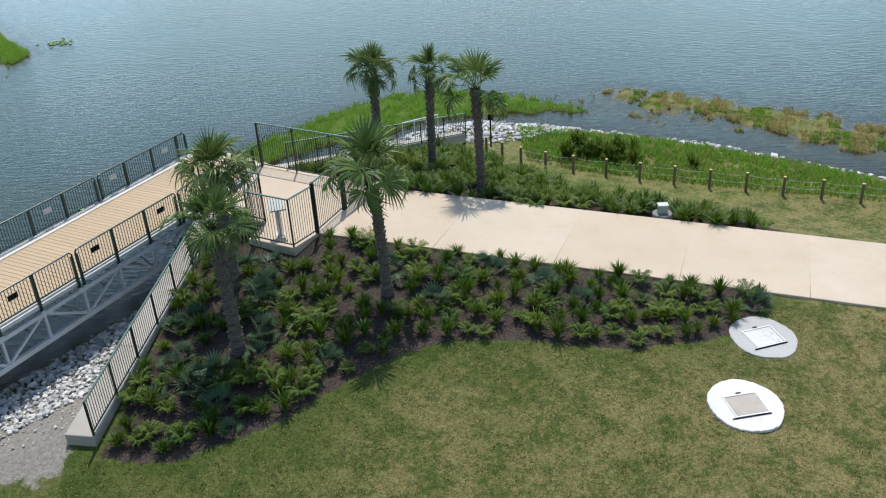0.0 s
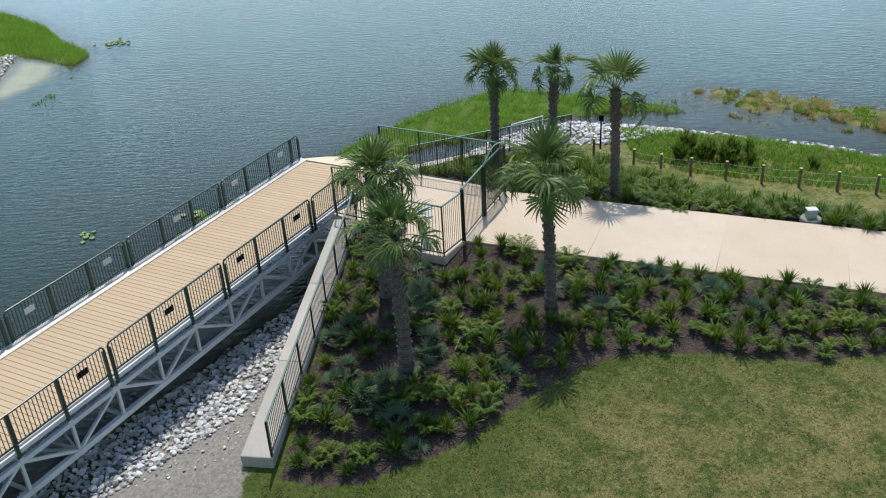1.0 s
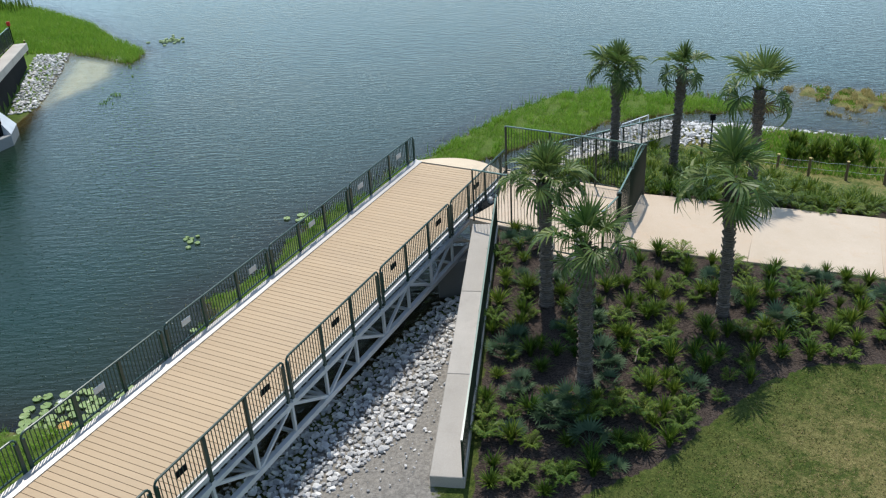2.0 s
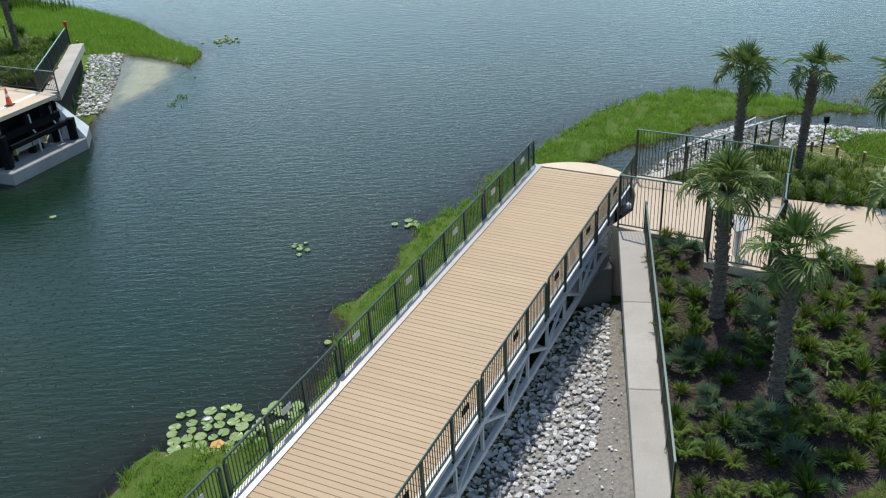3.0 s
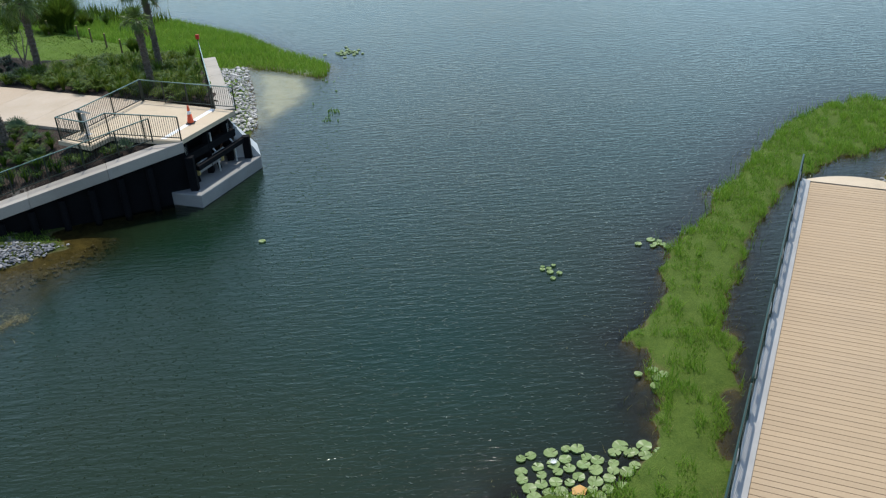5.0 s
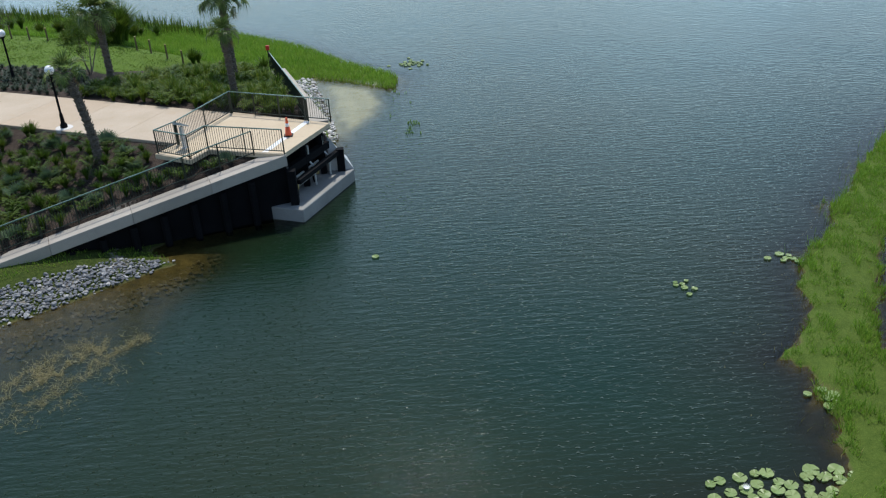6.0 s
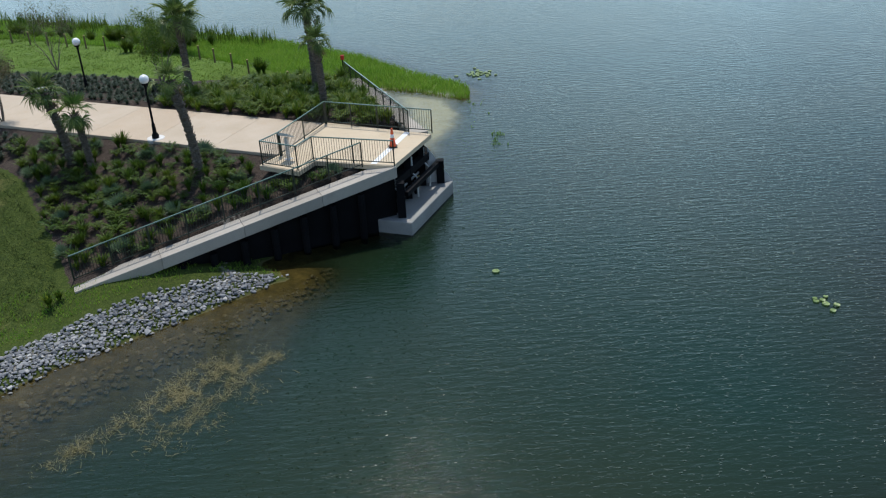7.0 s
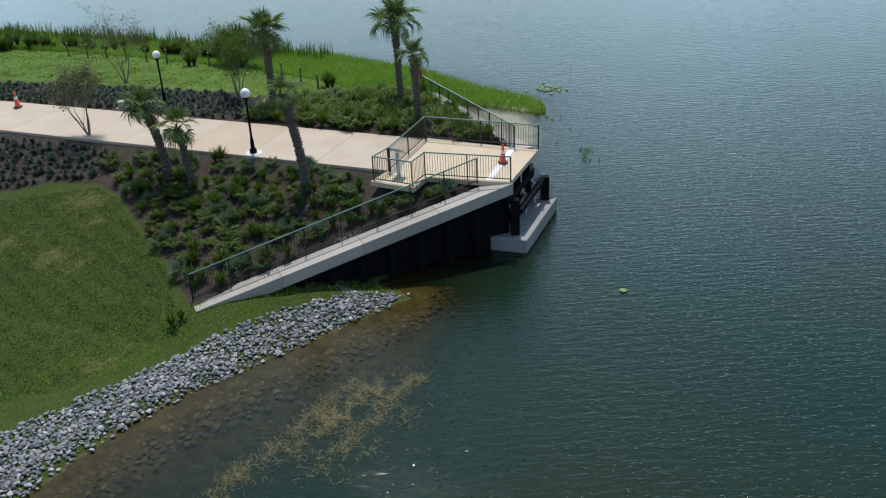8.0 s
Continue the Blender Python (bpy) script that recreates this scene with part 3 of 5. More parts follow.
def railing(y, a, b, index, last):
    side = 1 if y > 0 else -1
    x0, x1, bow = a + 0.07, (b - 0.03 if last else b - 0.07), 0.14
    turn = [(bow * (1 - math.cos(q)), bow * (1 - math.sin(q))) for q in (0, 0.4, 0.8, 1.2, 1.57)]
    hoop = [(x0, y, 2.66)] + [(x0 + u, y, 3.79 - v) for u, v in turn] + [(x1 - u, y, 3.79 - v) for u, v in reversed(turn)] + [(x1, y, 2.66)]
    g = part("railing", Soup().tube(hoop, 0.03, 8).mesh("railing", M_RAIL), M_RAIL, bridge, "dark green picket railing with rounded corners")
    solid("bottom_rail", Soup().bar((a + 0.10, y, 2.90), (b - 0.10, y, 2.90), 0.04, 0.04), M_RAIL, g)
    if last:
        cuts = [a + 0.10, 22.6, 24.05, 25.5, b - 0.03]
    else:
        cuts = [a + 0.10 + (b - a - 0.20) * i / 3 for i in range(4)]
    for k, x in enumerate(cuts):
        tip = 3.64 if k in (0, len(cuts) - 1) else 3.77
        solid("post", Soup().box((x - 0.048, y - 0.03, 2.42), (x + 0.048, y + 0.03, tip)), M_RAIL, g)
        solid("post_bracket", Soup().box((x - 0.07, y - 0.045, 2.40), (x + 0.07, y + 0.045, 2.50)), M_STEEL, g, "galvanised post bracket")
    s = Soup()
    m = round((b - a) / 0.12)
    for i in range(1, m):
        x = a + 0.10 + (b - a - 0.20) * i / m
        s.box((x - 0.009, y - 0.009, 2.90), (x + 0.009, y + 0.009, 3.78))
    tagged(solid("infill", s, M_RAIL, g), kind="stuff")
    for k in range(3):
        if (3 * index + k) % 2 == (0 if side > 0 else 1):
            c = (cuts[k] + cuts[k + 1]) / 2
            solid("plate", Soup().box((c - 0.18, y - 0.014 - 0.014 * side, 3.35), (c + 0.18, y + 0.014 - 0.014 * side, 3.54)), M_SIGN if side > 0 else M_DARKSTEEL_SHADE, g,
                  "plain grey plate" if side > 0 else "plate seen from its dark back", bevel=0.012)


for i, (a, b) in enumerate(SECTIONS):
    for y in (1.97, -1.97):
        railing(y, a, b, i, i == len(SECTIONS) - 1)
for y in (1.97, -1.97):
    sg = 1 if y > 0 else -1
    solid("side_channel", Soup().box((D0, min(y, y - 0.07 * sg), 2.60), (26.0, max(y, y - 0.07 * sg), 2.72)), M_STEEL, bridge, "galvanised edge channel")
    inner, outer, lip = (1.62, 1.90, 2.84) if sg > 0 else (-1.80, -1.90, 2.785)
    kerb = Soup().put([(x, y0, z) for x in (D0, 26.0) for y0, z in ((inner, 2.60), (inner, 2.785), (outer, lip), (outer, 2.60))],
                      [(0, 1, 2, 3), (7, 6, 5, 4), (0, 4, 5, 1), (1, 5, 6, 2), (2, 6, 7, 3), (3, 7, 4, 0)])
    solid("kerb_plate", kerb, M_KERB, bridge, "sloped galvanised kerb plate")
    solid("top_chord", Soup().box((D0, y - 0.07 - 0.02 * sg, 2.32), (26.0, y + 0.05 - 0.02 * sg, 2.45)), M_STEEL, bridge)
    solid("bottom_chord", Soup().box((D0, y - 0.07, 1.38), (26.0, y + 0.07, 1.54)), M_STEEL, bridge)
    nodes = [x for a, b in SECTIONS for x in (a, a + (b - a) / 3, a + 2 * (b - a) / 3)] + [25.95]
    for k, x in enumerate(nodes):
        solid("truss_upright", Soup().bar((x, y, 1.5), (x, y, 2.4), 0.08, 0.08), M_STEEL, bridge)
        if k + 1 < len(nodes):
            x1 = nodes[k + 1]
            lo, hi = ((x, 1.5), (x1, 2.4)) if k % 2 else ((x, 2.4), (x1, 1.5))
            solid("truss_diagonal", Soup().bar((lo[0], y, lo[1]), (hi[0], y, hi[1]), 0.08, 0.08), M_STEEL, bridge)
        if sg > 0:
            solid("floor_beam", Soup().box((x - 0.05, -1.9, 2.38), (x + 0.05, 1.9, 2.56)), M_STEEL, bridge)
            solid("cross_strut", Soup().box((x - 0.04, -1.9, 1.42), (x + 0.04, 1.9, 1.50)), M_STEEL, bridge)
            if k + 1 < len(nodes):
                solid("cross_brace", Soup().bar((x, -1.85 if k % 2 else 1.85, 1.46), (nodes[k + 1], 1.85 if k % 2 else -1.85, 1.46), 0.06, 0.06), M_STEEL, bridge)
# end apron, curved to the swing
arc = [(26.0, 1.9)] + [(26.0 + 0.85 * (1 - (y / 1.95) ** 2), y) for y in np.linspace(1.8, -1.9, 15)] + [(26.0, -1.95)]
solid("end_plate", Soup().prism([(x, y) for x, y in reversed(arc)], DECK - 0.12, DECK + 0.002), M_APRON, bridge, "curved tan end plate")

# ---- landings, walls and walks ----
r_landing = [(-9.55, 29.5), (-8.75, 28.9), (-6.95, 27.95), (-7.3, 26.75), (-5.62, 25.9), (-4.95, 26.95), (-3.3, 30.8), (-7.7, 33.3), (-8.15, 33.7), (-8.3, 31.7), (-8.65, 30.5)]
tagged(solid("landing", Soup().prism(r_landing, -0.6, 2.85), M_WALK), "pale concrete bridge landing slab on the right bank", "landing", kind="structure")
l_landing = [(-35.8, 42.9), (-34.0, 46.55), (-38.95, 49.2), (-40.8, 45.1), (-41.5, 44.05), (-39.75, 43.0), (-39.15, 44.1), (-37.0, 43.3)]
tagged(solid("landing", Soup().prism(l_landing, 2.80, 3.0), M_APRON), "tan concrete bridge landing slab with a white edge line", "landing", kind="structure")


def canal_wall(a, b, w, za, zb, label, foot=-0.8, deep=0.46):
    """A sloping wall from a to b with its inner edge on the line, w wide to the left."""
    ax, ay = a
    bx, by = b
    run = math.hypot(bx - ax, by - ay)
    nx, ny = -(by - ay) / run * w, (bx - ax) / run * w
    # wall body below the coping: its shade is the near-black colour
    t = solid("wall_canal", Soup().prism([(ax, ay), (bx, by), (bx + nx * 0.55, by + ny * 0.55), (ax + nx * 0.55, ay + ny * 0.55)], foot, [z - deep + 0.04 for z in (za, zb, zb, za)]), M_DARKSTEEL_SHADE)
    tagged(t, label, "wall", kind="structure")
    n = max(2, round(run / 3.0))
    for i in range(n):
        f0, f1 = (i + 0.0012) / n, (i + 0.9988) / n
        o = [(ax + (bx - ax) * f + mx * k, ay + (by - ay) * f + my * k) for f, k, mx, my in ((f0, -0.03, nx, ny), (f1, -0.03, nx, ny), (f1, 1.03, nx, ny), (f0, 1.03, nx, ny))]
        z0, z1 = za + (zb - za) * f0, za + (zb - za) * f1
        solid("coping", Soup().prism(o, [z - deep for z in (z0, z1, z1, z0)], [z0, z1, z1, z0]), M_WALL, t, bevel=0.015)
    return t


canal_wall((-10.2, 18.65), (-8.62, 28.85), 0.82, 1.24, 2.90, "grey concrete canal wall stepping down the right bank")
canal_wall((-7.2, 33.1), (0.3, 40.7), 0.5, 2.75, 0.95, "grey concrete wall beside the far rock slope")
canal_wall((-35.95, 43.63), (-48.4, 38.95), 0.8, 2.975, 0.66, "grey concrete canal wall sloping down the left bank", deep=0.49)
canal_wall((-38.4, 60.6), (-34.9, 47.0), 0.8, 1.8, 2.92, "pale concrete wall along the left bank's far side")


def slabs(label, count, corners):
    base = thing("walk", (0, 0, 0), label, "path", kind="structure")
    for i in range(count):
        o, z = corners(i)
        solid("slab", Soup().prism(o, [h - 0.22 for h in z], z), M_WALK, base, bevel=0.012)


def r_slab(i):
    j = [-5.0 + 3.93 * i + 0.006, -5.0 + 3.93 * (i + 1) - 0.006]
    out, zs = [], []
    for x, f in ((j[0], 0), (j[1], 0), (j[1], 1), (j[0], 1)):
        xx = x if f == 0 else x + 1.6 - 0.05 * i
        yy = float(near_edge(xx)) if f == 0 else float(far_edge(xx))
        out.append((xx, yy))
        zs.append(float(walk_height(np.array(x))) + 0.02)
    return out, zs


def l_slab(i):
    a, b = 3.6 * i + 0.006, 3.6 * (i + 1) - 0.006
    o = []
    for t, f in ((a, 0), (a, 1), (b, 1), (b, 0)):
        x0, y0 = (-40.75, 45.35) if f == 0 else (-38.95, 49.25)
        o.append((x0 + L_U[0] * t, y0 + L_U[1] * t))
    return o, [2.945 - 0.0006 * i] * 4


slabs("pale tan concrete walk in sunlit slabs down the right bank", 9, r_slab)
slabs("pale concrete walk in slabs across the left bank garden", 14, l_slab)

fence("wall_fence", [(-10.2, 18.72, 1.24), (-8.66, 28.8, 2.88)], 1.12, "dark green picket fence down the canal wall")
fence("gate_fence", [(-8.0, 33.15, 2.85), (-3.4, 30.65, 2.85)], 1.86, "tall dark picket fence across the landing", end_posts=0.08)
fence("gate_fence", [(-4.25, 28.75, 2.85), (-4.98, 27.0, 2.85)], 1.86, "tall dark picket fence panel beside the gate", step=1.9, end_posts=0.13)
gate = fence("walk_gate", [(-3.4, 30.65, 2.85), (-4.2, 28.85, 2.85)], 1.86, "tall dark green gate with close bars and an arched top", step=2.2, gap=0.065, end_posts=0.1)
bow = [Vector((-3.4, 30.65, 4.70)).lerp(Vector((-4.2, 28.85, 4.70)), k / 12) + Vector((0, 0, 0.30 * math.sin(math.pi * k / 12))) for k in range(13)]
# arch shares the rails' green with sunlight in its colour
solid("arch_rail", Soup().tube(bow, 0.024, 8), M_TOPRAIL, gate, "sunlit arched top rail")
for k in range(1, 12):
    solid("arch_bar", Soup().box((bow[k].x - 0.008, bow[k].y - 0.008, 4.70), (bow[k].x + 0.008, bow[k].y + 0.008, bow[k].z)), M_FENCE, gate)
fence("gate_fence", [(-9.4, 29.35, 2.85), (-6.95, 28.0, 2.85)], 1.86, "tall dark picket fence beside the bridge")
fence("gate_fence", [(-6.95, 28.0, 2.85), (-7.2, 26.78, 2.85), (-5.64, 25.97, 2.85), (-4.98, 27.0, 2.85)], 1.75, "tall dark picket fence round a control pedestal")
fence("wall_fence", [(-6.9, 33.0, 2.75), (0.3, 40.4, 0.98)], 1.1, "dark picket fence along the far wall")
fence("landing_fence", [(-33.95, 46.75, 3.0), (-38.9, 49.05, 3.0)], 1.08, "dark picket fence on the landing's far side")
fence("landing_fence", [(-38.9, 49.05, 3.0), (-40.67, 45.07, 3.0)], 1.08, "dark picket gate across the walk", step=2.1, end_posts=0.12)
fence("landing_fence", [(-40.67, 45.07, 3.0), (-41.36, 44.1, 3.0), (-39.79, 43.15, 3.0), (-39.2, 44.2, 3.0), (-35.75, 43.0, 3.0)], 1.08, "dark picket fence round the landing's near side")
fence("wall_fence", [(-37.1, 43.35, 2.9), (-48.35, 39.05, 0.68)], 1.08, "dark green picket fence down the sloping wall")
fence("wall_fence", [(-35.0, 47.0, 2.92), (-38.4, 60.5, 1.8)], 1.12, "dark green picket fence along the far wall")

# ---- pier under the left landing ----
pier = thing("pier", (0, 0, 0), "grey concrete pier cap over the water with black steel frame", "pier", kind="structure")
solid("cap", Soup().prism([(-37.1, 43.1), (-35.2, 42.3), (-33.1, 46.6), (-33.5, 48.3), (-35.2, 47.6)], -0.3, 0.6), M_PIER, pier, bevel=0.03)
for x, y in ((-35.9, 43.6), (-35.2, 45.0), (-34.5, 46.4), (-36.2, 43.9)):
    solid("column", Soup().box((x - 0.14, y - 0.14, 0.6), (x + 0.14, y + 0.14, 2.62)), M_DARKSTEEL_SHADE, pier)
solid("beam", Soup().bar((-36.0, 43.4, 1.9), (-34.2, 46.9, 1.9), 0.3, 0.35), M_DARKSTEEL_SHADE, pier)
# piling block: the dark under the landing is put into its colour
solid("sheet_piling", Soup().prism([(-36.9, 43.6), (-35.3, 47.0), (-36.0, 47.4), (-37.6, 44.0)], -1.0, 2.62), M_DARKSTEEL_SHADE, pier)


# ---- plant and rock kit ----
rng = np.random.default_rng(7)


def inside(poly, spacing, jitter=0.4, margin=0.0):
    """Points of a jittered grid inside an outline."""
    xs = [p[0] for p in poly]
    ys = [p[1] for p in poly]
    gx, gy = np.meshgrid(np.arange(min(xs), max(xs), spacing), np.arange(min(ys), max(ys), spacing * 0.9))
    gx = gx + (np.arange(gx.shape[0]) % 2 * spacing / 2)[:, None]
    px = gx.ravel() + rng.uniform(-jitter, jitter, gx.size) * spacing
    py = gy.ravel() + rng.uniform(-jitter, jitter, gx.size) * spacing
    ok = signed(px, py, poly) > margin
    return px[ok], py[ok]


def merge(name, templates, places, mat, label, category, parent=None):
    """One joined mesh of many turned and scaled copies: places are (x, y, z, turn, scale, template)."""
    vs, fs, o = [], [], 0
    for x, y, z, turn, sc, k in places:
        v, f = templates[int(k) % len(templates)]
        c, s = math.cos(turn), math.sin(turn)
        r = v @ np.array([[c, s, 0], [-s, c, 0], [0, 0, 1]]) * sc + np.array([x, y, z])
        vs.append(r)
        fs += [tuple(i + o for i in q) for q in f]
        o += len(v)
    if not vs:
        return None
    ob = part(name, mesh_of(name, np.concatenate(vs).tolist(), fs, mat), mat, parent)
    return tagged(ob, label, category, kind="stuff")


def strip(points, widths, side):
    """A thin leaf along points."""
    v, f = [], []
    for p, w in zip(points, widths):
        v += [np.asarray(p) - side * w / 2, np.asarray(p) + side * w / 2]
    for i in range(len(points) - 1):
        f.append((2 * i, 2 * i + 1, 2 * i + 3, 2 * i + 2))
    return v, f


def gather(pieces):
    v, f, o = [], [], 0
    for pv, pf in pieces:
        v += list(pv)
        f += [tuple(i + o for i in q) for q in pf]
        o += len(pv)
    return np.array(v), f


def fern_clump(n, reach, rise, leaflets=7):
    """Arching fronds, each with pairs of narrow leaflets."""
    out = []
    for i in range(n):
        a = 2 * math.pi * i / n + rng.uniform(-0.3, 0.3)
        L = reach * rng.uniform(0.65, 1.1)
        H = rise * rng.uniform(0.6, 1.15)
        d = np.array([math.cos(a), math.sin(a), 0.0])
        s = np.array([-math.sin(a), math.cos(a), 0.0])
        def at(t):
            return d * L * t + np.array([0, 0, H * (1.9 * t - 1.25 * t * t)])
        out.append(strip([at(t) for t in (0, 0.5, 1.0)], (0.012, 0.012, 0.006), s))
        for k in range(leaflets):
            t = 0.22 + 0.78 * k / leaflets
            p = at(t)
            for sg in (-1, 1):
                ll = 0.13 * reach / 0.5 * math.sin(math.pi * (0.2 + 0.75 * t)) * rng.uniform(0.8, 1.1)
                tip = p + (s * sg * 0.85 + d * 0.55) * ll + np.array([0, 0, rng.uniform(-0.01, 0.05)])
                w = d * 0.017 * reach / 0.5
                out.append(([p - w, p + w, tip], [(0, 1, 2)]))
    return gather(out)


def leafy_clump(n, reach, rise, width=0.045):
    """Upright strap leaves."""
    out = []
    for i in range(n):
        a = rng.uniform(0, 2 * math.pi)
        lean = rng.uniform(0.15, 1.0)
        L = rng.uniform(0.7, 1.1)
        d = np.array([math.cos(a), math.sin(a), 0.0])
        s = np.array([-math.sin(a), math.cos(a), 0.0])
        r0 = d * rng.uniform(0, 0.12) * reach
        pts = [r0 + d * reach * lean * L * t * t + np.array([0, 0, rise * L * (1.25 * t - 0.35 * lean * t * t)]) for t in (0, 0.4, 0.75, 1.0)]
        out.append(strip(pts, (width * 0.6, width, width * 0.8, 0.008), s))
    return gather(out)


def fan(radius, blades, droop, spread_deg=250, width=0.05):
    """A palmate fan along +x with narrow, drooping segments."""
    out = []
    for i in range(blades):
        a = radians(-spread_deg / 2 + spread_deg * i / (blades - 1))
        L = radius * (0.72 + 0.28 * math.cos(a * 0.55)) * rng.uniform(0.9, 1.08)
        d = np.array([math.cos(a), math.sin(a), 0.0])
        s = np.array([-math.sin(a), math.cos(a), 0.0])
        sag = droop * rng.uniform(0.6, 1.3)
        pts = [d * L * t + np.array([-0.15 * (1 - math.cos(a)) * t * radius * 0.2, 0, 0.10 * t * radius * math.cos(2 * a) * 0.4 - sag * L * max(0, t - 0.35) ** 1.7]) for t in (0.02, 0.4, 0.72, 1.0)]
        out.append(strip(pts, (width * 0.5, width, width * 0.7, 0.006), s))
    return gather(out)


def palmetto(n, reach):
    out = []
    for i in range(n):
        v, f = fan(reach * 0.62, 11, 0.15, 170, 0.05)
        a, up = rng.uniform(0, 2 * math.pi), rng.uniform(0.25, 1.2)
        m = np.array(Matrix.Rotation(a, 3, 'Z') @ Matrix.Rotation(-up, 3, 'Y'))
        base = m @ np.array([reach * 0.5, 0, 0])
        out.append(((v @ m.T) + base, f))
        out.append(strip([np.zeros(3), base], (0.02, 0.015), m @ np.array([0, 1.0, 0])))
    return gather(out)


def stone(seed):
    r = np.random.default_rng(seed)
    bm = bmesh.new()
    bmesh.ops.create_icosphere(bm, subdivisions=1, radius=0.5)
    sc = np.array([1.0, r.uniform(0.6, 0.95), r.uniform(0.4, 0.65)])
    cuts = [(Vector(r.normal(size=3)).normalized(), r.uniform(0.2, 0.38)) for _ in range(9)]
    for v in bm.verts:
        p = v.co * r.uniform(0.92, 1.1)
        for nrm, dist in cuts:
            h = p.dot(nrm) - dist
            if h > 0:
                p = p - nrm * h
        v.co = Vector((p.x * sc[0], p.y * sc[1], p.z * sc[2]))
    v = np.array([x.co[:] for x in bm.verts])
    f = [tuple(a.index for a in q.verts) for q in bm.faces]
    bm.free()
    return v, f


STONES = [stone(s) for s in range(10)]
STONE_MESHES = {m: [mesh_of("rock", v.tolist(), f, m) for v, f in STONES] for m in (M_ROCK, M_GREYROCK)}


def riprap(poly, spacing, lo, hi, label, singles=0, sink=0.1, mat=M_ROCK, under=None, ragged=0.0):
    t = thing("riprap", (0, 0, 0), label, "rocks", kind="structure")
    px, py = inside(poly, spacing, 0.5)
    if ragged:
        ok = signed(px, py, poly) + ragged * (rough(px, py, 0.9, 3.0) + 0.5 * rough(px, py, 2.9, 1.0)) > rng.uniform(-0.6, 1.0, len(px)) * ragged
        px, py = px[ok], py[ok]
    order = np.argsort(np.hypot(px - px.mean(), py - py.mean()))
    pz = height(px, py)
    rest = []
    for n, i in enumerate(order):
        s = rng.uniform(lo, hi) if rng.random() > 0.08 else hi * rng.uniform(1.0, 1.45)
        k, turn = int(rng.integers(10)), rng.uniform(0, 6.28)
        z = pz[i] + s * (0.22 - sink) + rng.uniform(0, 0.05)
        if under is not None:
            z = min(z, under - s * 0.3)
        if n < singles:
            ob = new("rock", STONE_MESHES[mat][k])
            ob.parent = t
            ob.matrix_basis = Matrix.LocRotScale((px[i], py[i], z), Euler((rng.uniform(-0.4, 0.4), rng.uniform(-0.4, 0.4), turn)), (s, s, s))
        else:
            rest.append((px[i], py[i], z, turn, s, k))
    if rest:
        merge("rock_fill", STONES, rest, mat, "", "", t)
    return t


# ---- bridge planks ----
plank_mesh = Soup().box((GAP, -1.79, -0.05), (PITCH - GAP, 1.612, 0.0)).mesh("plank", M_PLANK, bevel=0.004)
for i in range(int((26.02 - D0) / PITCH)):
    ob = new("plank", plank_mesh)
    ob.parent = bridge
    ob.matrix_basis = Matrix.Translation((D0 + PITCH * i, 0, DECK + (0.0015 if i % 3 else 0.0)))
# added black sheet, shade below the plank gaps put into its colour
solid("gap_shade_sheet", Soup().box((D0, -1.72, 2.56), (26.0, 1.60, 2.70)), M_DARKSTEEL_SHADE, bridge)
# added drum: the dark inside of the landing's notch as a black shape
nose = thing("notch_dark", (-8.75, 30.75, 2.1), "added black drum standing in for the dark notch beside the landing", "machinery")
solid("notch_drum", Soup().lathe([(0.42, 0), (0.45, 0.1), (0.45, 0.62), (0.3, 0.7)], n=20), M_DARKSTEEL_SHADE, nose)
solid("drum_knob", Soup().lathe([(0.09, 0.7), (0.09, 0.86), (0.05, 0.9)], n=10), M_STEEL, nose)
# block takes the dark ring concrete: the recess's shade is in its colour
rest_post = thing("bridge_rest", (-10.15, 29.6, -0.3), "grey concrete bridge rest block, dark with the shade of its recess", "block")
solid("block", Soup().box((-0.6, -0.55, 0), (0.6, 0.55, 1.75)), M_RING, rest_post, bevel=0.03)

# ---- palms ----
def palm_fan(blades, droop, spread_deg=225):
    """A folded fan along +x: pleated and joined to its middle, then split into hanging tips."""
    out = []
    step = radians(spread_deg) / (blades - 1)
    for i in range(blades):
        a = radians(-spread_deg / 2) + step * i
        L = (0.84 + 0.16 * math.cos(a * 0.6)) * rng.uniform(0.86, 1.08)
        d = np.array([math.cos(a), math.sin(a), 0.0])
        s = np.array([-math.sin(a), math.cos(a), 0.0])
        pleat = 0.55 if i % 2 else -0.55
        s = s * math.cos(pleat) + np.array([0, 0, math.sin(pleat)])
        sag = droop * rng.uniform(0.5, 1.5)
        rib = np.array([0.22 * max(0.0, math.cos(a)), 0.0, 0.0])
        pts = []
        for t in (0.03, 0.28, 0.5, 0.74, 1.0):
            lift = 0.48 * abs(math.sin(a)) * t * L - 0.22 * t * t * max(0.0, math.cos(a)) - sag * L * max(0.0, t - 0.42) ** 1.5
            pts.append(d * L * t * (1 - 0.25 * sag * max(0.0, t - 0.5)) + rib * t + np.array([0, 0, lift]))
        w = 2 * 0.5 * L * math.tan(step / 2)
        out.append(strip(pts, (0.012, w * 0.72, w * 1.05, w * 0.66, 0.012), s))
    return gather(out)


FROND_FANS = [palm_fan(22, 0.12 + 0.30 * k) for k in range(5)]


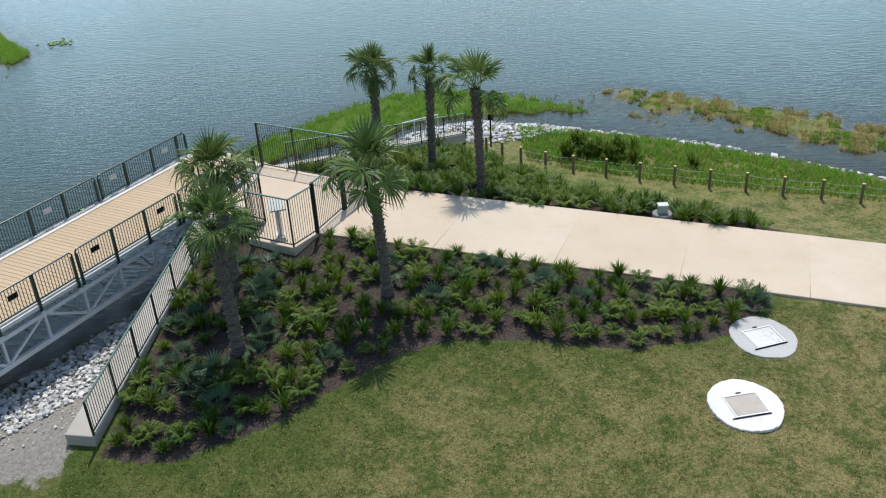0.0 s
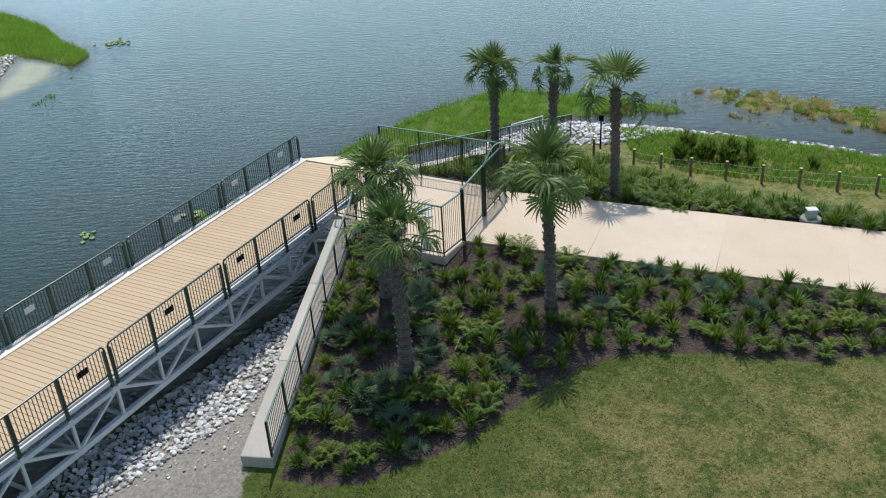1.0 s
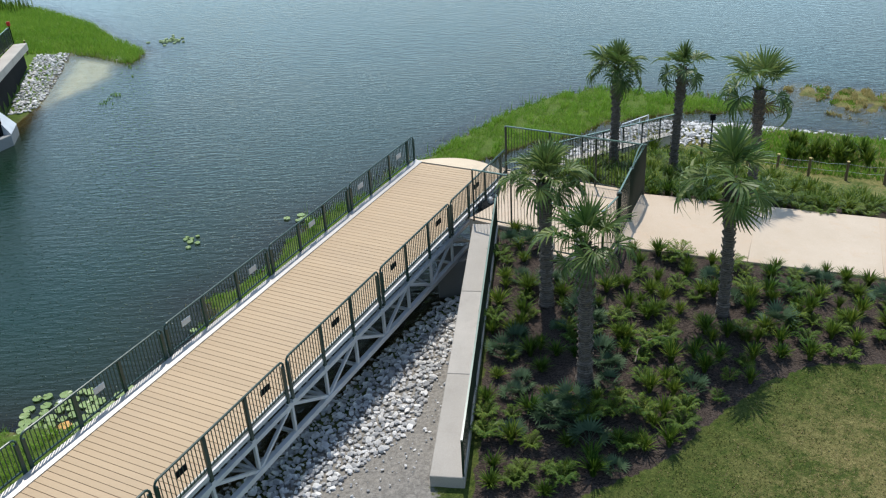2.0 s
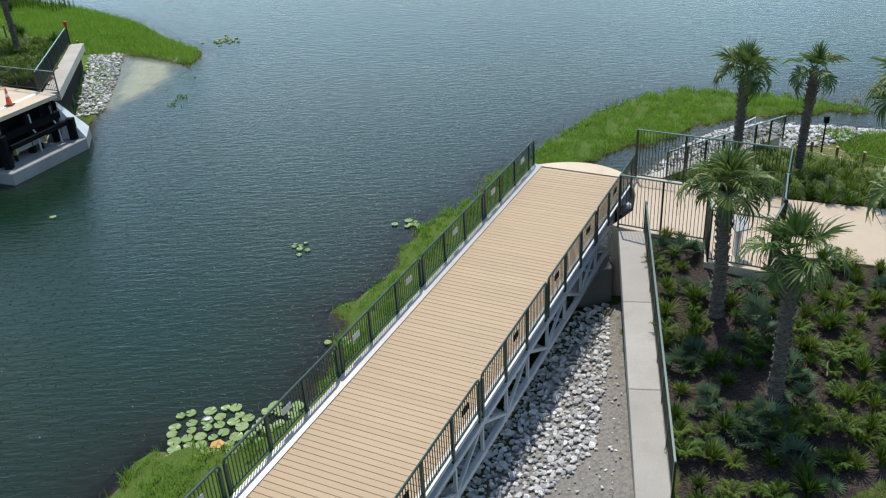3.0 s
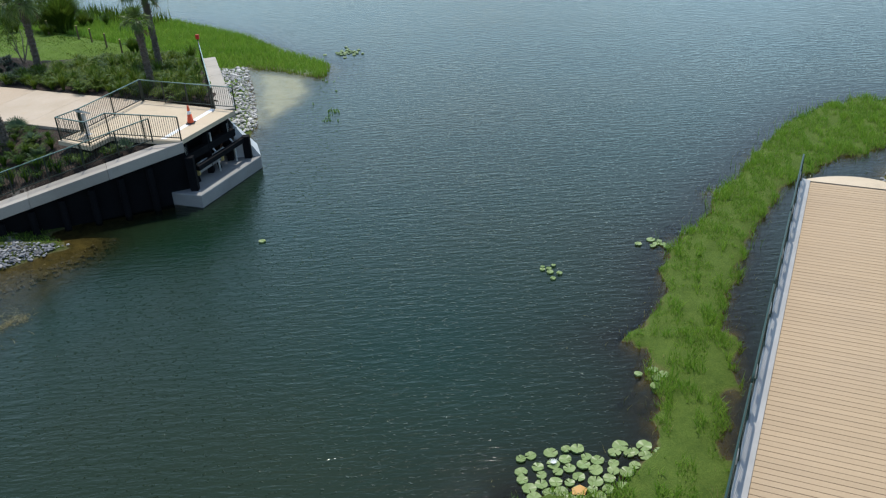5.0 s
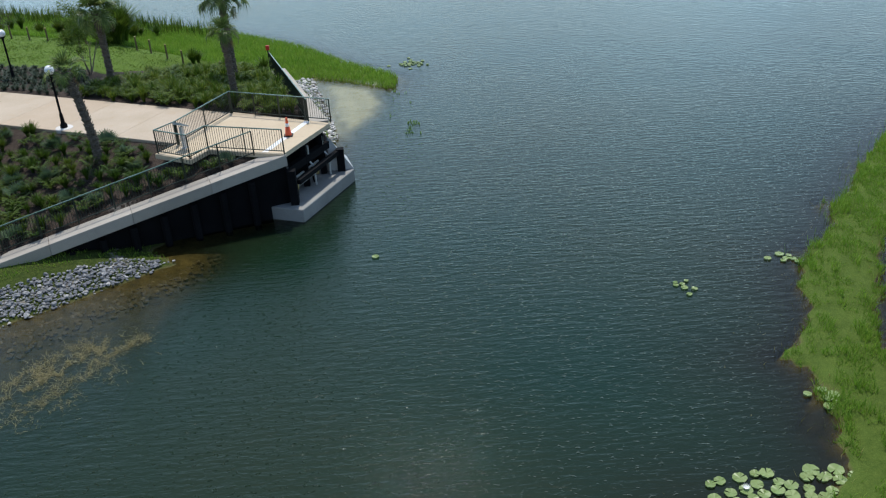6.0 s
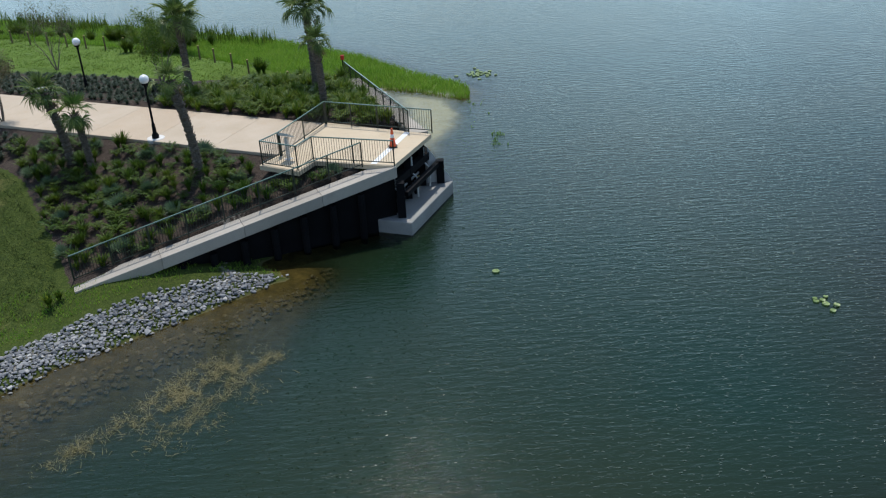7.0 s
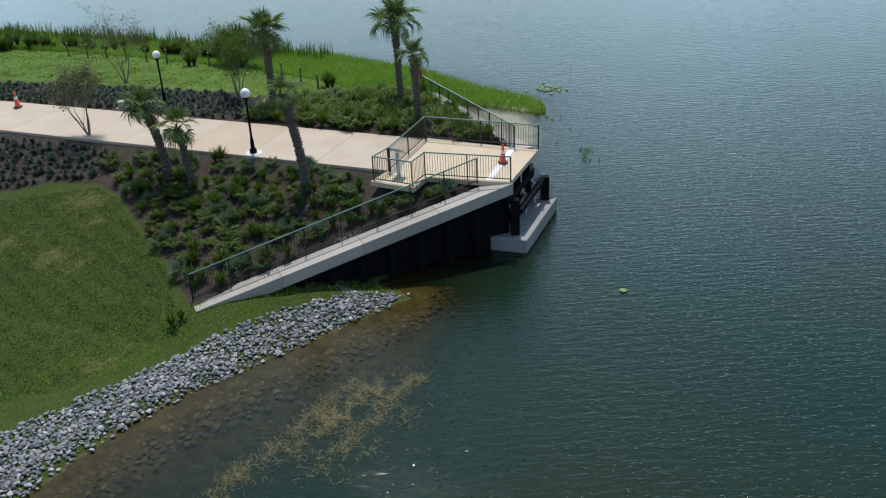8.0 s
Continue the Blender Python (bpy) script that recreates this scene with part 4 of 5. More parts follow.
def frond_mesh(kind, stalk, arch, fanr):
    """A stalk along +x that arches over, with a fan at its end."""
    pts = [np.array([stalk * t, 0, arch * stalk * (0.9 * t - 0.75 * t * t)]) for t in (0, 0.35, 0.7, 1.0)]
    slope = math.atan2(pts[3][2] - pts[2][2], pts[3][0] - pts[2][0])
    v, f = FROND_FANS[kind % 5]
    m = np.array(Matrix.Rotation(-slope - 0.12 + 0.10 * kind, 3, 'Y'))
    pieces = [(v * fanr @ m.T + pts[3], f), strip(pts, (0.05, 0.035, 0.03, 0.03), np.array([0, 1.0, 0])), strip(pts, (0.03, 0.025, 0.02, 0.02), np.array([0, 0, 1.0]))]
    v, f = gather(pieces)
    return v.tolist(), f


FRONDS = [mesh_of("frond", *frond_mesh(k, 0.74, 0.04 + 0.18 * k, 0.74), M_PALM) for k in range(5)]
DRY = [mesh_of("dry_frond", *frond_mesh(k, 0.7, 0.3, 0.6), M_DEADPALM) for k in range(2)]


def palm(x, y, z, trunk, reach, fronds, label, lean=(0, 0), droop=0.0, girth=0.17, dry=1):
    t = thing("palm_tree", (x, y, z - 0.12), label, "palm", "cabbage palms")
    s = Soup()
    n = 30
    pts, rad = [], []
    for i in range(n + 1):
        f = i / n
        bend = f * f
        pts.append((lean[0] * bend, lean[1] * bend, (trunk + 0.12) * f))
        rad.append(girth * (1.25 - 0.35 * min(1, f * 5)) * (1.0 + 0.22 * ((i % 2) - 0.5) + 0.06 * math.sin(i * 1.7 + x)) * (1.12 if f > 0.75 else 1.0))
    s.tube(pts, rad, 10)
    solid("trunk", s, M_BARK, t, smooth=False)
    boots = Soup()
    for i in range(130):
        f = 0.05 + 0.95 * i / 130
        a = i * 2.4
        c = Vector((lean[0] * f * f, lean[1] * f * f, (trunk + 0.12) * f))
        out = Vector((math.cos(a), math.sin(a), 0))
        boots.bar(c + out * girth * 0.8, c + out * (girth + (0.075 if f > 0.7 else 0.018)) + Vector((0, 0, 0.17 if f > 0.7 else 0.11)), 0.08, 0.025)
    solid("boot_crown", boots, M_BARK, t)
    top = Vector((lean[0], lean[1], trunk + 0.1))
    r = random.Random(int(x * 100 + y * 10))
    for i in range(fronds):
        f = i / fronds
        a = i * 2.39996 + r.uniform(-0.6, 0.6)
        up = radians(88 - 112 * f ** 1.05 - droop * f + r.uniform(-18, 18))
        sc = reach / 1.5 * r.uniform(0.75, 1.2) * (0.8 + 0.2 * min(1.0, f * 3))
        ob = new("frond", FRONDS[min(4, int(f * 5))])
        ob.parent = t
        ob.matrix_basis = Matrix.Translation(top) @ Matrix.Rotation(a, 4, 'Z') @ Matrix.Rotation(-up, 4, 'Y') @ Matrix.Rotation(r.uniform(-0.5, 0.5), 4, 'X') @ Matrix.Scale(sc, 4)
    for i in range(dry):
        ob = new("dry_frond", DRY[i % 2])
        ob.parent = t
        ob.matrix_basis = Matrix.Translation(top - Vector((0, 0, 0.15))) @ Matrix.Rotation(i * 2.1 + 0.7, 4, 'Z') @ Matrix.Rotation(radians(52), 4, 'Y') @ Matrix.Scale(reach / 1.7, 4)
    return t


PALMS = [(-2.48, 23.9, 4.3, 1.62, 16, "tall cabbage palm with drooping fronds in the mulched bed", (-0.2, -0.1), 14, 0.17),
         (-6.79, 21.7, 4.1, 1.4, 18, "cabbage palm with dark trunk in the shrub bed", (-0.1, 0.0), 4, 0.2),
         (-7.46, 24.8, 3.95, 1.35, 24, "full-crowned cabbage palm beside the landing", (-0.1, 0.1), 0, 0.2),
         (-3.47, 35.6, 4.1, 1.3, 26, "round-crowned cabbage palm beyond the landing", (0.0, 0.0), 0, 0.18),
         (-1.2, 35.0, 4.4, 1.15, 16, "thin-crowned cabbage palm with hanging skirt", (0.1, 0.0), 18, 0.17),
         (0.75, 31.5, 4.3, 1.72, 13, "cabbage palm with a few long wayward fronds", (-0.1, 0.1), 6, 0.17),
         (-44.3, 45.1, 4.2, 1.0, 14, "cabbage palm with sparse crown beside the walk", (-0.6, 0.1), 20, 0.2),
         (-50.68, 47.8, 3.3, 1.15, 20, "cabbage palm with dark wilted crown", (-0.6, 0.2), 14, 0.2),
         (-49.5, 46.9, 2.6, 1.15, 14, "slim young cabbage palm with pale hanging fronds", (-0.3, 0.2), 20, 0.15),
         (-46.73, 56.6, 4.0, 1.5, 28, "full cabbage palm beyond the walk", (0.0, 0.0), 10, 0.2),
         (-39.84, 56.4, 4.45, 1.5, 28, "tall cabbage palm by the far wall", (-0.1, 0.0), 4, 0.18),
         (-39.1, 51.6, 3.5, 1.05, 18, "cabbage palm leaning beside a taller one", (-0.1, 0.0), 8, 0.18)]
for x, y, tr, reach, n, label, lean, droop, girth in PALMS:
    palm(x, y, on_ground(x, y), tr, reach, int(n * 1.15), label, lean, droop, girth)

# ---- shrubs in the near beds: things of their own ----
FERNS = [fern_clump(rng.integers(26, 36), rng.uniform(0.40, 0.52), rng.uniform(0.42, 0.62), 10) for _ in range(5)]
STRAPS = [leafy_clump(int(rng.integers(80, 130)), rng.uniform(0.40, 0.56), rng.uniform(0.38, 0.60), 0.036) for _ in range(4)]
FANS = [palmetto(11, 0.62) for _ in range(3)]
SHRUB_MESHES = [mesh_of("leaves", v.tolist(), f, M_SHRUB) for v, f in FERNS + STRAPS]
FAN_MESHES = [mesh_of("leaves", v.tolist(), f, M_BLUE) for v, f in FANS]


def shrub(x, y, k, turn, size):
    blue = k >= 100
    me = FAN_MESHES[k - 100] if blue else SHRUB_MESHES[k]
    ob = new("palmetto" if blue else "shrub", me)
    ob.matrix_basis = Matrix.LocRotScale((x, y, on_ground(x, y) - 0.03), Euler((0, 0, turn)), (size,) * 3)
    return tagged(ob, "blue-green dwarf palmetto in dark mulch" if blue else "low green fern-leaved shrub in dark mulch", "shrub", "bed shrubs")


PALM_SPOTS = np.array([(p[0], p[1]) for p in PALMS])
count = 0
spare = []
for poly, step, lo, hi in ((R_BED, 0.64, 0.62, 1.12), (R_BED_FAR, 0.64, 0.95, 1.35)):
    px, py = inside(poly, step, 0.36, 0.10)
    for x, y in zip(px, py):
        if np.hypot(*(PALM_SPOTS - (x, y)).T).min() < 0.4 or (-7.6 < x < -4.6 and 25.6 < y < 28.3) or np.hypot(x - 7.25, y - 29.1) < 0.75:
            continue
        pick = (int(rng.integers(9)) if rng.random() < 0.55 else 5 + int(rng.integers(4))) if rng.random() > 0.08 or poly is R_BED_FAR else 100 + int(rng.integers(3))
        if x < -6 and rng.random() < 0.16 and poly is R_BED:
            pick = 100 + int(rng.integers(3))
        if count < 300:
            shrub(x, y, pick, rng.uniform(0, 6.28), rng.uniform(lo, hi))
        else:
            spare.append((x, y, on_ground(x, y) - 0.03, rng.uniform(0, 6.28), rng.uniform(lo, hi), pick % 9))
        count += 1

merge("shrub_bed", FERNS + STRAPS, spare, M_SHRUB, "low green shrubs filling the bed beyond the walk", "shrubs")


def cover(name, poly, step, templates, lo, hi, mat, label, category="shrubs", margin=0.1, gaps=None, lift=-0.03, keep=1.0):
    px, py = inside(poly, step, 0.4, margin)
    pz = height(px, py)
    rows = []
    for x, y, z in zip(px, py, pz):
        if rng.random() > keep or (gaps is not None and gaps(x, y)):
            continue
        rows.append((x, y, z + lift, rng.uniform(0, 6.28), rng.uniform(lo, hi), int(rng.integers(50))))
    return merge(name, templates, rows, mat, label, category)


def near_palm(x, y):
    return np.hypot(*(PALM_SPOTS - (x, y)).T).min() < 0.4


L_NEAR_BED = [(-48.5, 39.0), (-49.5, 41.1), (-51.3, 44.3), (-52.7, 46.9), (-54.0, 48.6), (-54.2, 51.4), (-41.6, 45.6), (-41.8, 44.0), (-39.8, 42.9), (-38.9, 43.9), (-37.2, 43.6)]
cover("shrub_bed", L_NEAR_BED, 0.70, FERNS + STRAPS + STRAPS, 0.62, 1.2, M_SHRUB, "low green shrubs filling the left bank's mulched bed", gaps=near_palm)
cover("palmetto_bed", L_NEAR_BED, 2.3, FANS, 0.8, 1.2, M_BLUE, "blue-green palmettos among the left bank's shrubs", gaps=near_palm)
cover("shrub_bed", [(-35.2, 47.6), (-38.9, 49.5), (-48, 53.8), (-47.5, 56.5), (-44, 59.5), (-38.6, 59.5)], 0.6, FERNS + STRAPS + STRAPS, 0.95, 1.5, M_SHRUB, "dense green shrubs beyond the left landing", gaps=near_palm)
TUFTS = [leafy_clump(60, 0.27, 0.22, 0.04) for _ in range(3)]
M_MOUND = leaf("mound_leaf", [(0.0, (0.026, 0.042, 0.026)), (1.0, (0.095, 0.125, 0.085))], 0.6, 0.2)
cover("ground_cover_bed", [(-48.2, 54.0), (-75, 66.4), (-75, 69.3), (-58, 63.8), (-50, 61.2), (-47.6, 57)], 0.47, TUFTS, 0.9, 1.35, M_MOUND, "grey-green ground cover tufts in rows beyond the walk")
cover("ground_cover_bed", [(-54.0, 51.3), (-75, 61.3), (-70, 52.2), (-62, 49.0), (-56, 49.0), (-54.0, 48.5)], 0.47, TUFTS, 0.9, 1.35, M_MOUND, "grey-green ground cover tufts in rows before the walk")

# ---- riprap ----
riprap([(-20, 13.5), (-14.4, 18.3), (-11.5, 21.2), (-10.2, 26.2), (-9.7, 28.9), (-10.8, 28.9), (-13.9, 24.1), (-17.7, 18.8), (-22, 12.5)], 0.15, 0.11, 0.28,
       "pale grey limestone riprap along the canal below the bridge", 300)
riprap([(-8.0, 34.2), (-6.1, 39.4), (-3.3, 42.7), (-1.5, 44.3), (1, 45), (3.5, 44.2), (6.2, 42.9), (5.6, 42.0), (3.0, 40.9), (0.8, 40.6), (0.2, 41.4), (-7.4, 34.0)], 0.2, 0.15, 0.34,
       "white limestone riprap on the far shore below the fence", 80)
for a, b, w in (((3.2, 43.9), (9.0, 41.5), 0.55), ((10.2, 40.8), (14.9, 37.9), 0.45), ((15.5, 37.3), (19.5, 34.2), 0.35)):
    riprap([(a[0] - 0.2, a[1] - w), (b[0] - 0.2, b[1] - w), (b[0] + 0.2, b[1] + w), (a[0] + 0.2, a[1] + w)], 0.3, 0.2, 0.42, "thin line of white riprap at the water's edge", ragged=0.3)
riprap([(-39.9, 39.4), (-42.2, 37.8), (-44.8, 35.8), (-47.5, 33.9), (-49.7, 31.8), (-51.4, 29.4), (-56.2, 21.8), (-58.5, 24), (-53.8, 31.6), (-51.6, 33.6), (-48.6, 35.9), (-45.2, 38.2), (-42.4, 39.5)],
       0.115, 0.08, 0.24, "blue-grey rounded riprap along the garden shore", 300, mat=M_GREYROCK, ragged=0.32)
riprap([(-34.1, 52.2), (-35.1, 58.5), (-36.4, 64.2), (-38.4, 63.6), (-37.9, 61.2), (-36.3, 54.8), (-35.2, 51.0)], 0.22, 0.16, 0.34, "pale riprap at the foot of the far wall")

riprap([(-39.6, 39.2), (-42.0, 37.6), (-44.6, 35.6), (-47.3, 33.6), (-49.4, 31.4), (-51.0, 29.0), (-49.8, 28.4), (-48.0, 30.4), (-45.6, 32.4), (-42.8, 34.6), (-40.2, 36.8), (-37.8, 38.8), (-38.6, 40.4)],
       0.3, 0.2, 0.4, "brown algae-covered stones under shallow water", mat=M_GREYROCK, under=-0.02)
riprap([(-14.6, 18.2), (-11.4, 18.9), (-10.2, 24), (-9.6, 28.6), (-10.4, 26.5), (-11.9, 21.5)], 0.3, 0.04, 0.15, "scattered pale stones on bare dirt below the wall")

# ---- grasses ----
def blades(name, xs, ys, zs, lo, hi, width, mat, label, category, lean=0.35):
    n = len(xs)
    a = rng.uniform(0, 2 * math.pi, n)
    h = rng.uniform(lo, hi, n)
    w = width * rng.uniform(0.7, 1.3, n)
    b = rng.uniform(0, 2 * math.pi, n)
    off = h * lean * rng.uniform(0.2, 1.0, n)
    base = np.stack([xs, ys, zs - 0.04], 1)
    side = np.stack([np.cos(a), np.sin(a), np.zeros(n)], 1) * w[:, None] / 2
    out = np.stack([np.cos(b), np.sin(b), np.zeros(n)], 1)
    mid = base + out * (off * 0.35)[:, None] + np.array([0, 0, 1]) * (h * 0.6)[:, None]
    tip = base + out * off[:, None] + np.array([0, 0, 1]) * h[:, None]
    v = np.stack([base - side, base + side, mid + side * 0.7, mid - side * 0.7, tip], 1).reshape(-1, 3)
    i = np.arange(n) * 5
    quads = np.stack([i, i + 1, i + 2, i + 3], 1).tolist()
    tris = np.stack([i + 3, i + 2, i + 4], 1).tolist()
    ob = part(name, mesh_of(name, v.tolist(), quads + tris, mat), mat)
    return tagged(ob, label, category, kind="stuff")


def grow(poly, n, keep, margin=-0.3):
    xs, ys = [p[0] for p in poly], [p[1] for p in poly]
    px = rng.uniform(min(xs), max(xs), n)
    py = rng.uniform(min(ys), max(ys), n)
    ok = (signed(px, py, poly) > margin) & keep(px, py)
    return px[ok], py[ok], np.maximum(height(px[ok], py[ok]), -0.12)


def clump(px, py, level, s=1.0):
    u, v = px * 0.83 + py * 0.56, py * 0.83 - px * 0.56
    return 0.8 * rough(px, py, 0.9 * s, 2.0) + 0.6 * rough(u, v, 1.9 * s, 4.0) + 0.5 * rough(v, u, 4.1 * s, 1.0) > level


px, py, pz = grow(R_MARSH, 420000, lambda x, y: clump(x, y, np.interp(y, [23, 34, 38], [0.08, 0.0, -0.3])) & (height(x, y) > -0.06), -0.15)
tall = clump(px, py, 0.1, 0.8)
blades("marsh_grass", px[~tall], py[~tall], pz[~tall], 0.06, 0.24, 0.022, M_MARSH, "low bright green marsh grass beside the bridge", "grass", 1.1)
blades("marsh_grass", px[tall], py[tall], pz[tall], 0.18, 0.44, 0.024, M_MARSH, "taller green marsh tufts in shallow water", "grass", 0.9)
px, py, pz = grow(R_MARSH, 26000, lambda x, y: (signed(x, y, R_MARSH) < 0.2) & clump(x, y, 0.5, 1.1) & (y < 46) & (side_of(x, y, (-26.0, 14.0), (-10.0, 45.0)) > 0), -2.0)
blades("marsh_edge", px, py, np.full(len(px), -0.02), 0.03, 0.12, 0.022, M_WEED, "thin ragged weed trailing into the water", "grass", 2.5)
px, py, pz = grow(R_MARSH, 12000, lambda x, y: (signed(x, y, R_MARSH) < 0.5) & clump(x, y, 0.0, 1.2), -0.7)
blades("marsh_edge", px, py, pz, 0.12, 0.36, 0.02, M_REED, "yellowed sedge fringe at the marsh edge", "grass", 0.8)
px, py, pz = grow(R_MARSH, 16000, lambda x, y: (np.abs(signed(x, y, R_MARSH)) < 0.45) & (y > 35) & clump(x, y, 0.1, 1.6), -0.5)
blades("reeds", px, py, pz, 0.3, 0.75, 0.022, M_MARSH, "tall thin reeds fringing the marsh", "grass", 0.3)
px, py, pz = grow(FAR_MARSH, 60000, lambda x, y: clump(x, y, 0.15, 0.9) & (height(x, y) > -0.1), -0.8)
blades("reed_bed", px, py, pz, 0.05, 0.24, 0.06, M_REED, "dry tan and olive reeds in the far shallows", "grass", 0.7)
px, py, pz = grow(FAR_MARSH, 50000, lambda x, y: clump(x, y, 0.3, 0.55) & (height(x, y) > -0.1), -1.0)
blades("marsh_grass", px, py, pz, 0.06, 0.18, 0.05, M_MARSH, "green marsh tufts among the dry reeds", "grass")
px, py, pz = grow([(3.2, 48.6), (6.5, 49.2), (9.5, 47.2), (9.0, 45.6), (5.5, 46.6), (3.0, 47.4)], 2600, lambda x, y: clump(x, y, 0.55, 1.2), 0.0)
blades("reeds", px, py, np.full(len(px), -0.02), 0.08, 0.3, 0.045, M_REED, "sparse olive reeds standing off the far rocks", "grass", 0.8)
SLOPE = [(3.0, 42.9), (8.8, 40.9), (14.8, 37.2), (18.3, 34.6), (26, 29.6), (26, 27.5), (16.4, 32.7), (10.4, 34.8), (5.0, 37.1), (3.2, 38.5)]
px, py, pz = grow(SLOPE, 70000, lambda x, y: clump(x, y, -0.6), -0.1)
blades("weeds", px, py, pz, 0.10, 0.36, 0.05, M_MARSH, "rough green weeds on the slope below the post fence", "grass", 0.8)
px, py, pz = grow(SLOPE, 26000, lambda x, y: clump(x, y, 0.05, 0.8), -0.1)
blades("weeds", px, py, pz, 0.14, 0.36, 0.035, M_REED, "yellow-tipped weeds on the shore slope", "grass", 0.8)
BUSH = [leafy_clump(80, 0.5, 0.75, 0.09) for _ in range(3)]
cover("bushes", [(4.4, 38.2), (8.0, 36.9), (8.6, 38.4), (5.2, 40.2)], 0.62, BUSH, 0.7, 1.15, M_SHRUB, "dark leafy bushes behind the post fence", "bushes")
cover("bushes", [(9.6, 36.2), (10.9, 35.8), (11.1, 36.6), (9.9, 37.1)], 0.6, BUSH, 0.7, 1.0, M_SHRUB, "dark leafy bush behind the post fence", "bushes")
L_MARSH = [(-76, 95.5), (-59, 87.5), (-48.8, 81.5), (-44, 78.5), (-37.8, 72.5), (-34.3, 67.2), (-30.8, 63.4), (-31.2, 61.0), (-34, 63.1), (-36.6, 64.6), (-38.8, 64.0), (-41, 66.0), (-47, 69.5), (-56, 75), (-76, 84)]
px, py, pz = grow(L_MARSH, 240000, lambda x, y: clump(x, y, -0.8), -0.2)
blades("marsh_grass", px, py, pz, 0.15, 0.5, 0.036, M_MARSH, "tall bright green marsh grass on the point", "grass", 0.9)
px, py, pz = grow([(-31.8, 63.0), (-30.3, 62.4), (-29.7, 57.0), (-29.6, 51.6), (-30.9, 51.4), (-31.5, 57.0)], 3600, lambda x, y: clump(x, y, 0.62, 0.9), 0.0)
blades("reeds", px, py, np.zeros(len(px)), 0.06, 0.22, 0.04, M_MARSH, "sparse reeds standing in water off the point", "grass")
px, py, pz = grow([(-55, 33), (-51.8, 34.0), (-48.9, 36.2), (-45.4, 38.5), (-42.6, 39.8), (-40.5, 39.6), (-42, 41.3), (-48.5, 38.4), (-50.5, 38.8)], 16000, lambda x, y: clump(x, y, -0.35), 0.0)
blades("bank_grass", px, py, pz, 0.06, 0.22, 0.03, M_MARSH, "thin green grass above the riprap", "grass", 0.8)
wx, wy = [], []
for cx, cy, rad, count in ((-42.3, 32.7, 0.85, 3200), (-41.2, 33.3, 0.6, 1300), (-43.3, 31.5, 0.75, 2400), (-42.5, 30.3, 0.8, 1300), (-41.3, 31.6, 0.7, 800), (-45.7, 29.5, 0.6, 1000), (-44.6, 30.4, 0.5, 600), (-40.3, 33.6, 0.35, 300)):
    along, across = rng.normal(0, rad * 0.9, count), rng.normal(0, rad * 0.6, count)
    wx.append(cx + along * 0.75 - across * 0.66)
    wy.append(cy + along * 0.66 + across * 0.75)
wx, wy = np.concatenate(wx), np.concatenate(wy)
ok = clump(wx, wy, 0.0, 1.9)
blades("water_weed", wx[ok], wy[ok], np.full(int(ok.sum()), 0.03), 0.02, 0.10, 0.014, M_WEED, "straw-coloured weed floating in the shallows", "weed", 5.0)
px, py, pz = grow([(-49, 62), (-74, 71.5), (-76, 84), (-56, 75), (-47, 69.5), (-41, 66), (-39.5, 62)], 60000, lambda x, y: clump(x, y, -0.5, 0.8), 0.0)
M_FARLAWN = leaf("far_lawn_blade", [(0.0, (0.045, 0.11, 0.012)), (0.6, (0.095, 0.195, 0.02)), (1.0, (0.20, 0.29, 0.045))], 0.6, 0.35)
blades("lawn_grass", px, py, pz, 0.05, 0.14, 0.035, M_FARLAWN, "mottled green lawn grass behind the walk", "grass", 1.2)
px, py, pz = grow([(-49, 62), (-74, 71.5), (-76, 84), (-56, 75), (-47, 69.5), (-41, 66), (-39.5, 62)], 40000, lambda x, y: clump(x, y, 0.2, 0.5), 0.0)
blades("lawn_grass", px, py, pz, 0.05, 0.14, 0.05, M_SHRUB, "darker tufts in the lawn behind the walk", "grass", 1.2)

# ---- lawn blades nearest the camera ----
LAWN = [(-10.4, 18.2), (-7.9, 17.9), (-5.1, 18.8), (-3.7, 20), (-2.1, 21.1), (-0.5, 21.7), (2, 21.6), (4.4, 21.2), (7.4, 21.6), (9.8, 23.4), (16, 22.3), (14, 15), (-12, 15)]
px, py, pz = grow(LAWN, 190000, lambda x, y: (np.hypot(x - 8.67, y - 21.82) > 1.0) & (np.hypot(x - 7.31, y - 18.96) > 1.0), 0.0)
edge = np.exp(-np.clip(-signed(px, py, R_BED), 0, 30) / 1.0)
half = rng.random(len(px)) < 0.49 - 0.018 * px + 0.4 * edge - 0.15 * rough(px, py, 0.42, 2.0) + 0.15 * rough(px, py, 0.9, 8.0) + 0.45 * rough(px, py, 2.7, 1.0)
M_LAWN = leaf("lawn_blade", [(0.0, (0.020, 0.040, 0.008)), (0.4, (0.068, 0.095, 0.021)), (0.7, (0.135, 0.150, 0.038)), (1.0, (0.24, 0.22, 0.085))], 0.6, 0.3)
M_STRAW = leaf("straw_blade", [(0.0, (0.085, 0.068, 0.034)), (0.5, (0.235, 0.163, 0.080)), (1.0, (0.45, 0.345, 0.18))], 0.7, 0.2)
blades("lawn_grass", px[half], py[half], pz[half], 0.03, 0.08, 0.036, M_LAWN, "short mown lawn grass before the bed", "grass", 1.2)
blades("lawn_straw", px[~half], py[~half], pz[~half], 0.03, 0.07, 0.034, M_STRAW, "dry straw-coloured blades in the lawn", "grass", 1.4)
L_LAWN = [(-48.7, 38.0), (-49.7, 41), (-51.5, 44.2), (-52.9, 46.8), (-54, 48), (-62, 48.4), (-62, 40), (-54.5, 33.8), (-51.6, 34.6)]
